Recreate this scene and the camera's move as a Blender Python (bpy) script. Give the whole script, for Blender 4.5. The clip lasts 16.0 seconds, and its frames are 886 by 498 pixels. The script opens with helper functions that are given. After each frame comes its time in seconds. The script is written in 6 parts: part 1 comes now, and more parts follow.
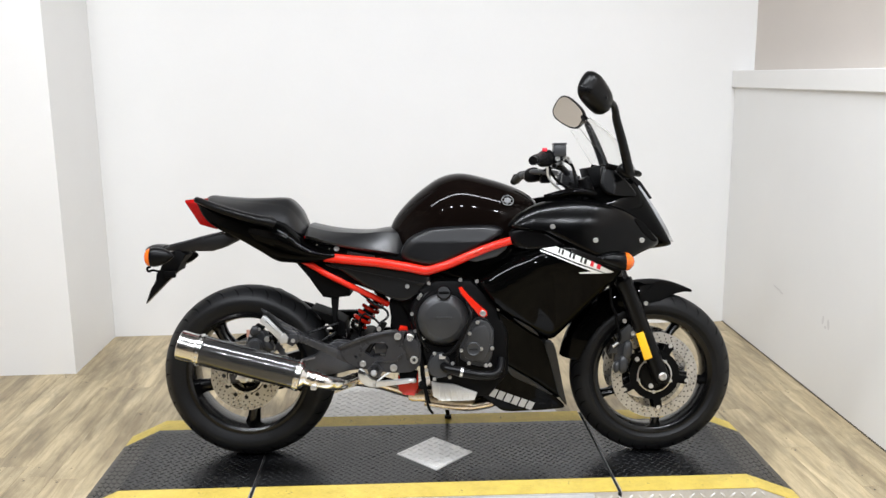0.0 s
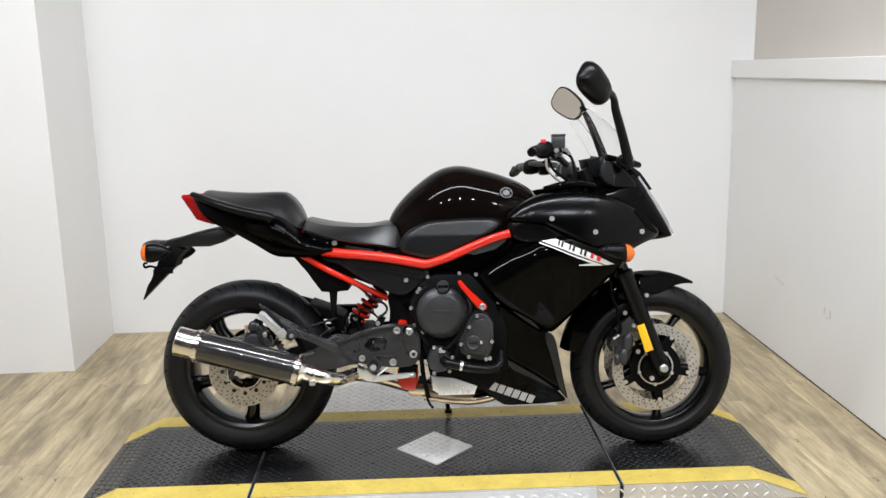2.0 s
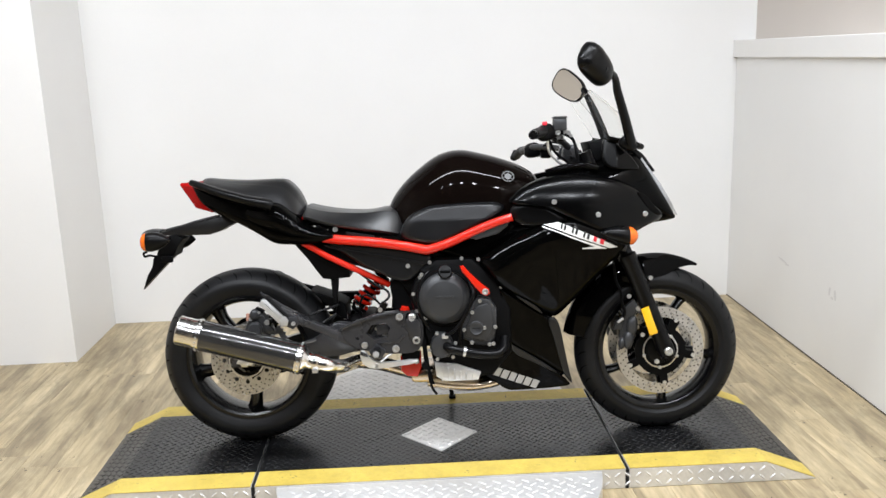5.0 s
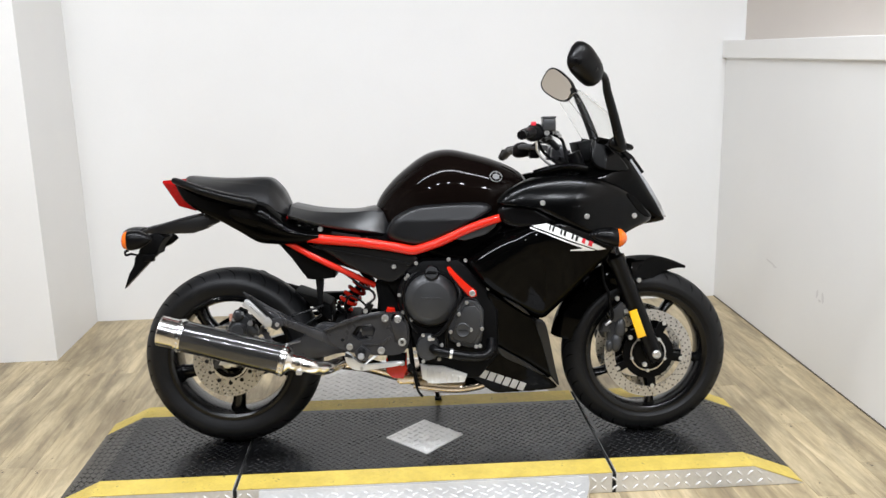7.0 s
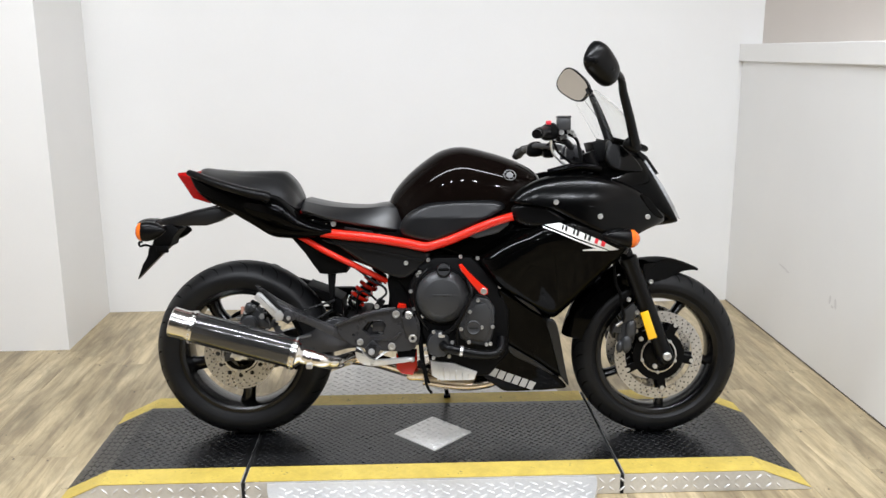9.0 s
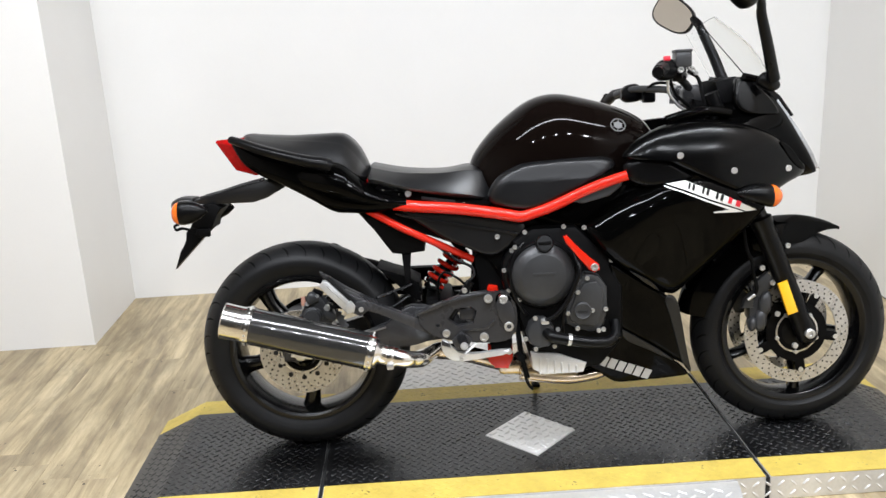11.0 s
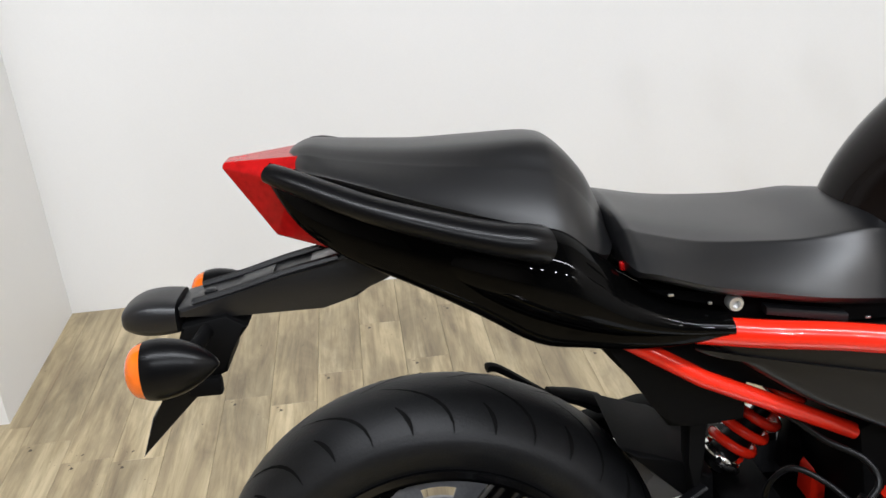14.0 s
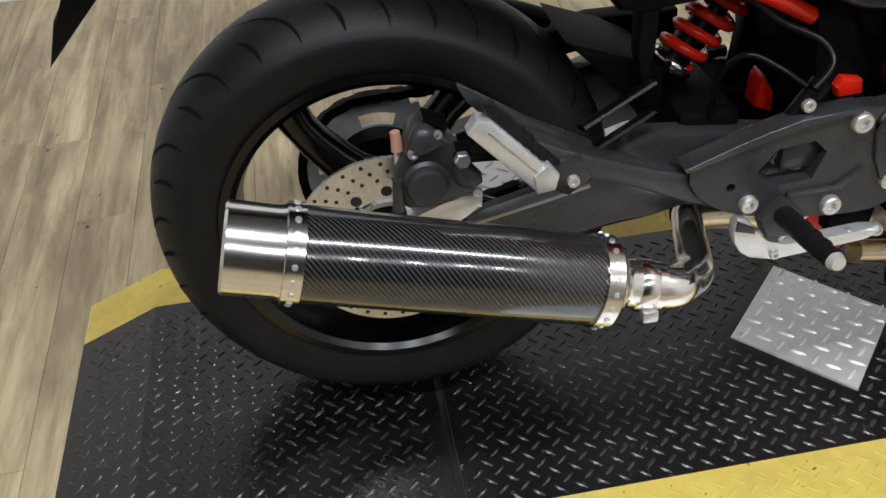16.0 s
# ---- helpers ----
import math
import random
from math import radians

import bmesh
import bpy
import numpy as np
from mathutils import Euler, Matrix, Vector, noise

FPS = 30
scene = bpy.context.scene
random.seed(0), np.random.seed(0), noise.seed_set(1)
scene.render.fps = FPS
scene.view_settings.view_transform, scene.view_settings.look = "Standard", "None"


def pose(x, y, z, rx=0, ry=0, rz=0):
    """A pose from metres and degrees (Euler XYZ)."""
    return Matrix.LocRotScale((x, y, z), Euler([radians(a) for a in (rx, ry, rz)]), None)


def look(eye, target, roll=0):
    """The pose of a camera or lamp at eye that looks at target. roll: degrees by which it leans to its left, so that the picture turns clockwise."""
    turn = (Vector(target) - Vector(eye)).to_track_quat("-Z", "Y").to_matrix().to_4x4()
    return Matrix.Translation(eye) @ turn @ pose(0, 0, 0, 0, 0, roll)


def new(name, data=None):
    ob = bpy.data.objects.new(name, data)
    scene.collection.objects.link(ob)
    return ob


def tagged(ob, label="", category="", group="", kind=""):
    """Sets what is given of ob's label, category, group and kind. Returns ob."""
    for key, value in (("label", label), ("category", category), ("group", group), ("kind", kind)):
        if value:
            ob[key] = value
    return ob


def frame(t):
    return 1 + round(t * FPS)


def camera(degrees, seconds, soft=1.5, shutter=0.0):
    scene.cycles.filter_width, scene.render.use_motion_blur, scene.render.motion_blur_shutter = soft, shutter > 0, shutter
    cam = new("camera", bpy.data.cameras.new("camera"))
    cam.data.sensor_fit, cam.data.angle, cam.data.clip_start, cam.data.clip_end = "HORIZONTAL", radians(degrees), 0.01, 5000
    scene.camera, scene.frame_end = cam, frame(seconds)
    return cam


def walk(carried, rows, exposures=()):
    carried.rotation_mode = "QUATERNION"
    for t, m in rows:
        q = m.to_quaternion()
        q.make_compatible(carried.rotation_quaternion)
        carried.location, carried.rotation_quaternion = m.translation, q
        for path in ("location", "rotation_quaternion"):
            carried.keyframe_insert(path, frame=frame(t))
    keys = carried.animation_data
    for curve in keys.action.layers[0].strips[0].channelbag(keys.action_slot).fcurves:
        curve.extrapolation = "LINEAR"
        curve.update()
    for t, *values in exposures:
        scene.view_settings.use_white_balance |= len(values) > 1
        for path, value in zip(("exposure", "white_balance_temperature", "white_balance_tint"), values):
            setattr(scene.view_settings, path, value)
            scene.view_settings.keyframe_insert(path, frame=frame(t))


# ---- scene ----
cam = camera(54.6, 16.0)
EXPOSURES = [(0, 0.02), (2, -0.12), (4.5, 0.03), (7, -0.03), (8, -0.12), (11, 0.06), (13, 0.06), (14, -0.05), (14.5, -0.18), (15, -0.42), (16, -0.52)]
PATH = [
    (0, (0.517, -2.938, 1.402), (0.632, -0.981, 1.007), -0.5),
    (0.5, (0.515, -2.935, 1.4), (0.639, -0.978, 1.01), -0.6),
    (1, (0.513, -2.939, 1.401), (0.636, -0.981, 1.011), -0.6),
    (1.5, (0.512, -2.928, 1.395), (0.62, -0.972, 0.993), -1.0),
    (2, (0.522, -2.917, 1.394), (0.637, -0.963, 0.986), -1.0),
    (2.5, (0.512, -2.917, 1.391), (0.644, -0.964, 0.98), -1.2),
    (3, (0.513, -2.918, 1.401), (0.639, -0.965, 0.986), -1.1),
    (3.5, (0.516, -2.912, 1.39), (0.634, -0.961, 0.97), -0.9),
    (4, (0.515, -2.909, 1.389), (0.627, -0.962, 0.948), -1.3),
    (4.5, (0.52, -2.904, 1.386), (0.624, -0.956, 0.947), -1.8),
    (7, (0.526, -2.856, 1.391), (0.666, -0.912, 0.943), -1.2),
    (7.5, (0.526, -2.863, 1.39), (0.661, -0.916, 0.952), -1.4),
    (8, (0.526, -2.87, 1.389), (0.652, -0.924, 0.949), -1.0),
    (10.3, (0.455, -2.747, 1.367), (0.572, -0.82, 0.847), 0.2),
    (10.5, (0.393, -2.68, 1.36), (0.526, -0.761, 0.813), -1.1),
    (10.6, (0.35, -2.644, 1.351), (0.507, -0.727, 0.804), -2.1),
    (11, (0.301, -2.377, 1.326), (0.395, -0.456, 0.778), -2.9),
    (11.5, (0.199, -1.98, 1.349), (0.174, -0.053, 0.817), -2.9),
    (12, (0.094, -1.628, 1.342), (0.293, 0.271, 0.747), -5.6),
    (12.5, (0.083, -1.255, 1.311), (0.105, 0.65, 0.702), -3.1),
    (13, (0.032, -1.011, 1.305), (0.102, 0.869, 0.625), -4.2),
    (13.5, (-0.048, -0.89, 1.323), (0.172, 0.953, 0.578), -6.5),
    (14, (-0.056, -0.854, 1.287), (0.117, 0.956, 0.452), -3.7),
    (14.5, (-0.058, -0.836, 1.214), (0.061, 0.866, 0.172), -3.9),
    (15, (-0.069, -0.851, 1.151), (0.070, 0.740, -0.054), -3.2),
    (15.5, (-0.066, -0.865, 1.129), (0.099, 0.630, -0.190), -3.5),
    (16, (-0.066, -0.883, 1.101), (0.162, 0.592, -0.230), -3.3),
]
walk(cam, [(t, look(eye, target, roll)) for t, eye, target, roll in PATH], EXPOSURES)

# ---- light: ceiling lamps of a closed showroom bay ----
world = bpy.data.worlds.new("world")
scene.world = world
world.use_nodes = True
world.node_tree.nodes["Background"].inputs[0].default_value = (0.9, 0.95, 1.0, 1)
world.node_tree.nodes["Background"].inputs[1].default_value = 0.01


def area_lamp(name, at, size, size_y, power, target=None, colour=(0.898, 0.935, 1.0)):
    data = bpy.data.lights.new(name, "AREA")
    data.shape, data.size, data.size_y, data.energy, data.color = "RECTANGLE", size, size_y, power, colour
    ob = new(name, data)
    ob.matrix_world = look(at, target or (at[0], at[1] + 0.001, at[2] - 1))
    return ob


FRONT, NEARROW = 20.0, 54.0
for k, sx in enumerate((-1.35, -0.4, 0.55, 1.45, 2.2)):
    lamp = area_lamp("ceiling_downlight", (sx, -3.1 + 0.06 * (k % 2), 3.1), 0.15, 0.15, FRONT, (sx, -1.2, 0))
    lamp.data.shape = "DISK"
for sx in (-1.2, 0.25, 1.7):
    area_lamp("strip_lamp", (sx, -1.02, 3.2), 1.45, 0.11, NEARROW, (sx, -0.75, 0))

# ---- materials ----
def material(name, colour, rough=0.5, metal=0.0, vary=0.12, scale=8.0, fine=120.0, bump=0.0, coat=0.0, rough_vary=0.1,
             second=None, stretch=(1, 1, 1), per_object=0.0, transmission=0.0, ior=1.45, coords="Object", spec=0.5):
    """A surface whose colour and roughness wander at two scales, with fine relief."""
    m = bpy.data.materials.new(name)
    m.use_nodes = True
    nt = m.node_tree
    n, l = nt.nodes, nt.links
    b = n["Principled BSDF"]
    tc = n.new("ShaderNodeTexCoord")
    mp = n.new("ShaderNodeMapping")
    mp.inputs["Scale"].default_value = stretch
    l.new(tc.outputs[coords], mp.inputs[0])
    big, small = n.new("ShaderNodeTexNoise"), n.new("ShaderNodeTexNoise")
    big.inputs["Scale"].default_value, big.inputs["Detail"].default_value = scale, 5
    small.inputs["Scale"].default_value, small.inputs["Detail"].default_value = fine, 3
    for t in (big, small):
        l.new(mp.outputs[0], t.inputs["Vector"])
    add = n.new("ShaderNodeMath")
    add.operation = "ADD"
    l.new(big.outputs["Fac"], add.inputs[0])
    half = n.new("ShaderNodeMath")
    half.operation = "MULTIPLY"
    half.inputs[1].default_value = 0.6
    l.new(small.outputs["Fac"], half.inputs[0])
    l.new(half.outputs[0], add.inputs[1])
    ramp = n.new("ShaderNodeMapRange")
    ramp.inputs["From Min"].default_value, ramp.inputs["From Max"].default_value = 0.45, 1.15
    l.new(add.outputs[0], ramp.inputs["Value"])
    mix = n.new("ShaderNodeMix")
    mix.data_type = "RGBA"
    lo = second or tuple(c * (1 - vary) for c in colour)
    hi = colour if second else tuple(min(1, c * (1 + vary)) for c in colour)
    mix.inputs["A"].default_value, mix.inputs["B"].default_value = (*lo, 1), (*hi, 1)
    l.new(ramp.outputs[0], mix.inputs["Factor"])
    out = mix.outputs["Result"]
    if per_object:
        info = n.new("ShaderNodeObjectInfo")
        hsv = n.new("ShaderNodeHueSaturation")
        rng = n.new("ShaderNodeMapRange")
        rng.inputs["To Min"].default_value, rng.inputs["To Max"].default_value = 1 - per_object, 1 + per_object
        l.new(info.outputs["Random"], rng.inputs["Value"])
        l.new(rng.outputs[0], hsv.inputs["Value"])
        l.new(out, hsv.inputs["Color"])
        out = hsv.outputs["Color"]
    l.new(out, b.inputs["Base Color"])
    rr = n.new("ShaderNodeMapRange")
    rr.inputs["To Min"].default_value, rr.inputs["To Max"].default_value = max(0.01, rough - rough_vary / 2), min(1, rough + rough_vary / 2)
    l.new(big.outputs["Fac"], rr.inputs["Value"])
    l.new(rr.outputs[0], b.inputs["Roughness"])
    b.inputs["Metallic"].default_value = metal
    b.inputs["Coat Weight"].default_value = coat
    b.inputs["Coat Roughness"].default_value = 0.03
    b.inputs["Transmission Weight"].default_value = transmission
    b.inputs["IOR"].default_value = ior
    b.inputs["Specular IOR Level"].default_value = spec
    if bump:
        bp = n.new("ShaderNodeBump")
        bp.inputs["Strength"].default_value, bp.inputs["Distance"].default_value = bump, 0.002
        l.new(small.outputs["Fac"], bp.inputs["Height"])
        l.new(bp.outputs[0], b.inputs["Normal"])
    return m


def plank_material(name):
    """Weathered oak vinyl: long grain along y, grey wash and dark streaks, each board its own tone."""
    m = bpy.data.materials.new(name)
    m.use_nodes = True
    nt = m.node_tree
    n, l = nt.nodes, nt.links
    b = n["Principled BSDF"]
    geo, info = n.new("ShaderNodeNewGeometry"), n.new("ShaderNodeObjectInfo")
    shift = n.new("ShaderNodeVectorMath")
    shift.operation = "MULTIPLY_ADD"
    shift.inputs[1].default_value = (37, 53, 11)
    l.new(info.outputs["Random"], shift.inputs[0])
    l.new(geo.outputs["Position"], shift.inputs[2])
    fac = []
    for sc, st, det in ((1.0, (16, 2.0, 1), 8), (1.0, (75, 5.0, 1), 6), (1.0, (8, 3.0, 1), 6)):
        mp, tx = n.new("ShaderNodeMapping"), n.new("ShaderNodeTexNoise")
        mp.inputs["Scale"].default_value = st
        tx.inputs["Scale"].default_value, tx.inputs["Detail"].default_value, tx.inputs["Roughness"].default_value = sc, det, 0.62
        tx.inputs["Distortion"].default_value = 0.6
        l.new(shift.outputs[0], mp.inputs[0])
        l.new(mp.outputs[0], tx.inputs["Vector"])
        fac.append(tx.outputs["Fac"])
    cr = n.new("ShaderNodeValToRGB")
    cr.color_ramp.elements[0].position, cr.color_ramp.elements[0].color = 0.35, (0.325, 0.255, 0.155, 1)
    cr.color_ramp.elements[1].position, cr.color_ramp.elements[1].color = 0.64, (0.605, 0.498, 0.312, 1)
    e = cr.color_ramp.elements.new(0.5)
    e.color = (0.47, 0.378, 0.225, 1)
    l.new(fac[0], cr.inputs[0])
    cr2 = n.new("ShaderNodeValToRGB")
    cr2.color_ramp.elements[0].position, cr2.color_ramp.elements[0].color = 0.32, (0.76, 0.74, 0.72, 1)
    cr2.color_ramp.elements[1].position, cr2.color_ramp.elements[1].color = 0.55, (1, 1, 1, 1)
    l.new(fac[1], cr2.inputs[0])
    cr3 = n.new("ShaderNodeValToRGB")
    cr3.color_ramp.elements[0].position, cr3.color_ramp.elements[0].color = 0.36, (0.69, 0.69, 0.70, 1)
    cr3.color_ramp.elements[1].position, cr3.color_ramp.elements[1].color = 0.56, (1, 1, 1, 1)
    l.new(fac[2], cr3.inputs[0])
    out = cr.outputs[0]
    for c in (cr2, cr3):
        mx = n.new("ShaderNodeMix")
        mx.data_type, mx.blend_type = "RGBA", "MULTIPLY"
        mx.inputs["Factor"].default_value = 1
        l.new(out, mx.inputs["A"])
        l.new(c.outputs[0], mx.inputs["B"])
        out = mx.outputs["Result"]
    hsv, rng = n.new("ShaderNodeHueSaturation"), n.new("ShaderNodeMapRange")
    rng.inputs["To Min"].default_value, rng.inputs["To Max"].default_value = 0.90, 1.10
    l.new(info.outputs["Random"], rng.inputs["Value"])
    l.new(rng.outputs[0], hsv.inputs["Value"])
    l.new(out, hsv.inputs["Color"])
    l.new(hsv.outputs[0], b.inputs["Base Color"])
    b.inputs["Roughness"].default_value = 0.42
    bp = n.new("ShaderNodeBump")
    bp.inputs["Strength"].default_value, bp.inputs["Distance"].default_value = 0.25, 0.001
    l.new(fac[1], bp.inputs["Height"])
    l.new(bp.outputs[0], b.inputs["Normal"])
    return m


def carbon_material(name):
    """Twill weave under clear lacquer."""
    m = bpy.data.materials.new(name)
    m.use_nodes = True
    nt = m.node_tree
    n, l = nt.nodes, nt.links
    b = n["Principled BSDF"]
    tc, mp, wv = n.new("ShaderNodeTexCoord"), n.new("ShaderNodeMapping"), n.new("ShaderNodeTexWave")
    mp.inputs["Rotation"].default_value = (0, 0, radians(45))
    l.new(tc.outputs["UV"], mp.inputs[0])
    l.new(mp.outputs[0], wv.inputs["Vector"])
    wv.inputs["Scale"].default_value, wv.inputs["Distortion"].default_value = 74, 0.4
    cr = n.new("ShaderNodeValToRGB")
    cr.color_ramp.elements[0].position, cr.color_ramp.elements[0].color = 0.35, (0.004, 0.004, 0.004, 1)
    cr.color_ramp.elements[1].position, cr.color_ramp.elements[1].color = 0.7, (0.038, 0.038, 0.037, 1)
    l.new(wv.outputs["Fac"], cr.inputs[0])
    l.new(cr.outputs[0], b.inputs["Base Color"])
    b.inputs["Roughness"].default_value, b.inputs["Metallic"].default_value = 0.22, 0.0
    b.inputs["Specular IOR Level"].default_value, b.inputs["Anisotropic"].default_value = 0.45, 0.6
    tg = n.new("ShaderNodeTangent")
    tg.direction_type, tg.uv_map = "UV_MAP", "UVMap"
    l.new(tg.outputs[0], b.inputs["Tangent"])
    b.inputs["Coat Weight"].default_value, b.inputs["Coat Roughness"].default_value = 1.0, 0.11
    return m


def speckle(m, colour, scale, level, coords="Object"):
    """Scattered dust or dirt: small flecks of another colour over what is there."""
    nt = m.node_tree
    n, l = nt.nodes, nt.links
    b = n["Principled BSDF"]
    old = b.inputs["Base Color"].links[0].from_socket
    tc, tx, patch, ramp, mix, mul = n.new("ShaderNodeTexCoord"), n.new("ShaderNodeTexNoise"), n.new("ShaderNodeTexNoise"), n.new("ShaderNodeMapRange"), n.new("ShaderNodeMix"), n.new("ShaderNodeMath")
    tx.inputs["Scale"].default_value, tx.inputs["Detail"].default_value = scale, 2
    patch.inputs["Scale"].default_value, patch.inputs["Detail"].default_value = scale * 0.22, 2
    for t in (tx, patch):
        l.new(tc.outputs[coords], t.inputs["Vector"])
    mul.operation = "MULTIPLY"
    l.new(tx.outputs["Fac"], mul.inputs[0])
    l.new(patch.outputs["Fac"], mul.inputs[1])
    ramp.inputs["From Min"].default_value, ramp.inputs["From Max"].default_value = level, level + 0.03
    l.new(mul.outputs[0], ramp.inputs["Value"])
    mix.data_type = "RGBA"
    mix.inputs["B"].default_value = (*colour, 1)
    l.new(ramp.outputs[0], mix.inputs["Factor"])
    l.new(old, mix.inputs["A"])
    l.new(mix.outputs["Result"], b.inputs["Base Color"])


M_WALL = material("white_wall_paint", (0.82, 0.815, 0.80), 0.6, vary=0.02, scale=2.5, fine=220, bump=0.06)
M_WALL2 = material("beige_and_shaded_wall_paint", (0.62, 0.57, 0.52), 0.65, vary=0.03, scale=2.5, fine=220, bump=0.06)
M_SCUFF = material("grey_rubber_scuff", (0.70, 0.69, 0.68), 0.6, vary=0.1, scale=30, fine=300)
M_TRIM = material("white_trim_paint", (0.84, 0.83, 0.81), 0.4, vary=0.02, scale=3, fine=90, bump=0.03)
M_DARK = material("dark_hall_paint", (0.15, 0.145, 0.14), 0.7, vary=0.1, scale=2, fine=60)
M_CEIL = material("ceiling_paint", (0.09, 0.085, 0.08), 0.8, vary=0.03, scale=3, fine=60, bump=0.1)
M_PLANK = plank_material("oak_vinyl")
M_SUB = material("subfloor", (0.08, 0.065, 0.05), 0.8)
M_MAT = material("black_deck_paint", (0.004, 0.0041, 0.0045), 0.29, spec=0.8, vary=0.6, scale=5, fine=150, bump=0.2, rough_vary=0.25)
# Lugs paler than the deck, for wear and for their shine.
M_LUG = material("worn_glinting_lug_paint", (0.008, 0.0082, 0.009), 0.27, spec=0.8, vary=0.5, scale=5, fine=150, bump=0.1, rough_vary=0.15)
M_YEL = material("yellow_deck_paint", (0.72, 0.55, 0.115), 0.45, vary=0.2, scale=12, fine=60, bump=0.15, second=(0.50, 0.37, 0.075))
M_ALU = material("bare_tread_plate", (0.72, 0.715, 0.70), 0.38, 0.45, vary=0.15, scale=6, fine=90, bump=0.08, rough_vary=0.2)
M_RUB = material("tyre_rubber", (0.0072, 0.0073, 0.0078), 0.45, spec=0.24, vary=0.35, scale=14, fine=300, bump=0.2)
M_TREAD = material("painted_groove", (0.003, 0.003, 0.003), 0.8, spec=0.1)
M_GLOSS = material("black_gloss_paint", (0.001, 0.001, 0.001), 0.05, vary=0.1, scale=3, fine=500, coat=0.18, spec=0.0, rough_vary=0.03)
M_BROWN = material("dark_metal_flake_paint", (0.0035, 0.0022, 0.0018), 0.06, vary=0.2, scale=3, fine=900, coat=0.085, spec=0.05, rough_vary=0.04)
M_SATIN = material("satin_black_plastic", (0.0025, 0.0025, 0.0028), 0.29, spec=0.2, vary=0.2, scale=10, fine=400, bump=0.06, rough_vary=0.12)
M_MATTE = material("matte_black_plastic", (0.002, 0.002, 0.0022), 0.6, spec=0.1, vary=0.2, scale=10, fine=300, bump=0.1)
M_VINYL = material("black_seat_vinyl", (0.0042, 0.0043, 0.0048), 0.36, spec=0.75, vary=0.15, scale=8, fine=700, bump=0.05)
M_COVER = material("charcoal_moulded_plastic", (0.0035, 0.0037, 0.0045), 0.36, spec=0.45, vary=0.15, scale=10, fine=420, bump=0.08)
M_RED = material("red_frame_enamel", (0.66, 0.018, 0.006), 0.22, vary=0.12, scale=8, fine=200, coat=0.5, spec=0.3)
M_CASE = material("dark_engine_enamel", (0.040, 0.041, 0.043), 0.36, 0.3, spec=0.5, vary=0.2, scale=14, fine=350, bump=0.1)
M_CAST = material("grey_cast_bracket", (0.050, 0.050, 0.053), 0.28, 0.5, spec=0.6, vary=0.25, scale=14, fine=300, bump=0.08)
M_WHEEL = material("black_wheel_enamel", (0.0015, 0.0015, 0.0017), 0.20, vary=0.2, scale=10, fine=300, spec=0.5, rough_vary=0.05)
M_SPROCKET = material("sprocket_steel", (0.38, 0.385, 0.40), 0.40, 0.35, vary=0.25, scale=20, fine=200)
M_CHEEK = material("black_fairing_paint", (0.001, 0.001, 0.0011), 0.20, vary=0.1, scale=3, fine=500, spec=0.20, rough_vary=0.05)
M_ARM = material("grained_black_plastic", (0.006, 0.006, 0.0068), 0.38, spec=0.6, vary=0.2, scale=10, fine=420, bump=0.12)
M_EDGE = material("lit_edge_and_inset_grey", (0.30, 0.30, 0.305), 0.40, 0.9, vary=0.15, scale=14, fine=300, bump=0.08)
M_GREY = material("grey_plastic_and_lit_ridge", (0.009, 0.0093, 0.01), 0.33, spec=0.45, vary=0.12, scale=10, fine=300, bump=0.06)
M_STEEL = material("polished_steel", (0.84, 0.82, 0.79), 0.17, 1.0, vary=0.06, scale=10, fine=200, rough_vary=0.08)
M_HEAT = material("heat_tinted_steel", (0.62, 0.52, 0.4), 0.22, 1.0, vary=0.25, scale=12, fine=120, rough_vary=0.15)
M_ZINC = material("zinc_bolt", (0.66, 0.66, 0.65), 0.3, 0.8, vary=0.1, scale=40, fine=300)
M_BRUSH = material("brushed_aluminium", (0.72, 0.72, 0.71), 0.34, 0.7, vary=0.14, scale=14, fine=260, bump=0.05)
M_DISC = material("brake_disc_steel", (0.58, 0.57, 0.555), 0.28, 0.9, vary=0.3, scale=22, fine=260, rough_vary=0.2)
M_HOLE = material("dark_hole", (0.01, 0.01, 0.01), 0.9)
M_CARBON = carbon_material("carbon_twill")
M_ORANGE = material("orange_lens", (0.80, 0.15, 0.008), 0.15, vary=0.15, coat=0.5)
M_YELREF = material("amber_reflector", (0.95, 0.5, 0.02), 0.18, vary=0.1, fine=400, bump=0.2, coat=0.6)
M_REDLENS = material("red_lens", (0.34, 0.005, 0.005), 0.20, vary=0.35, scale=30, coat=0.08, spec=0.2)
M_MIRROR = material("mirror_glass", (0.74, 0.72, 0.67), 0.02, 1.0, vary=0.0, rough_vary=0.0)
M_GLASS = material("clear_screen", (0.985, 0.99, 0.985), 0.03, vary=0.0, transmission=1.0, ior=1.2, rough_vary=0.0)
# Opaque pale lens: the white wall's reflection is put into the colour.
M_HEAD = material("headlight_lens", (0.5, 0.51, 0.52), 0.12, 0.2, vary=0.3, scale=25, coat=0.5)
M_WHITE = material("white_decal", (0.82, 0.82, 0.8), 0.3, vary=0.02)
M_SILVER = material("silver_decal", (0.45, 0.45, 0.45), 0.4, 0.2, vary=0.05)
M_BADGE = material("dull_badge_metal", (0.13, 0.13, 0.13), 0.5, 0.4, vary=0.1)
M_DRED = material("red_decal", (0.7, 0.03, 0.05), 0.3, vary=0.02)
M_COPPER = material("bleeder_cap_rubber", (0.42, 0.22, 0.16), 0.6, vary=0.1)
speckle(M_MAT, (0.16, 0.155, 0.145), 380.0, 0.405)
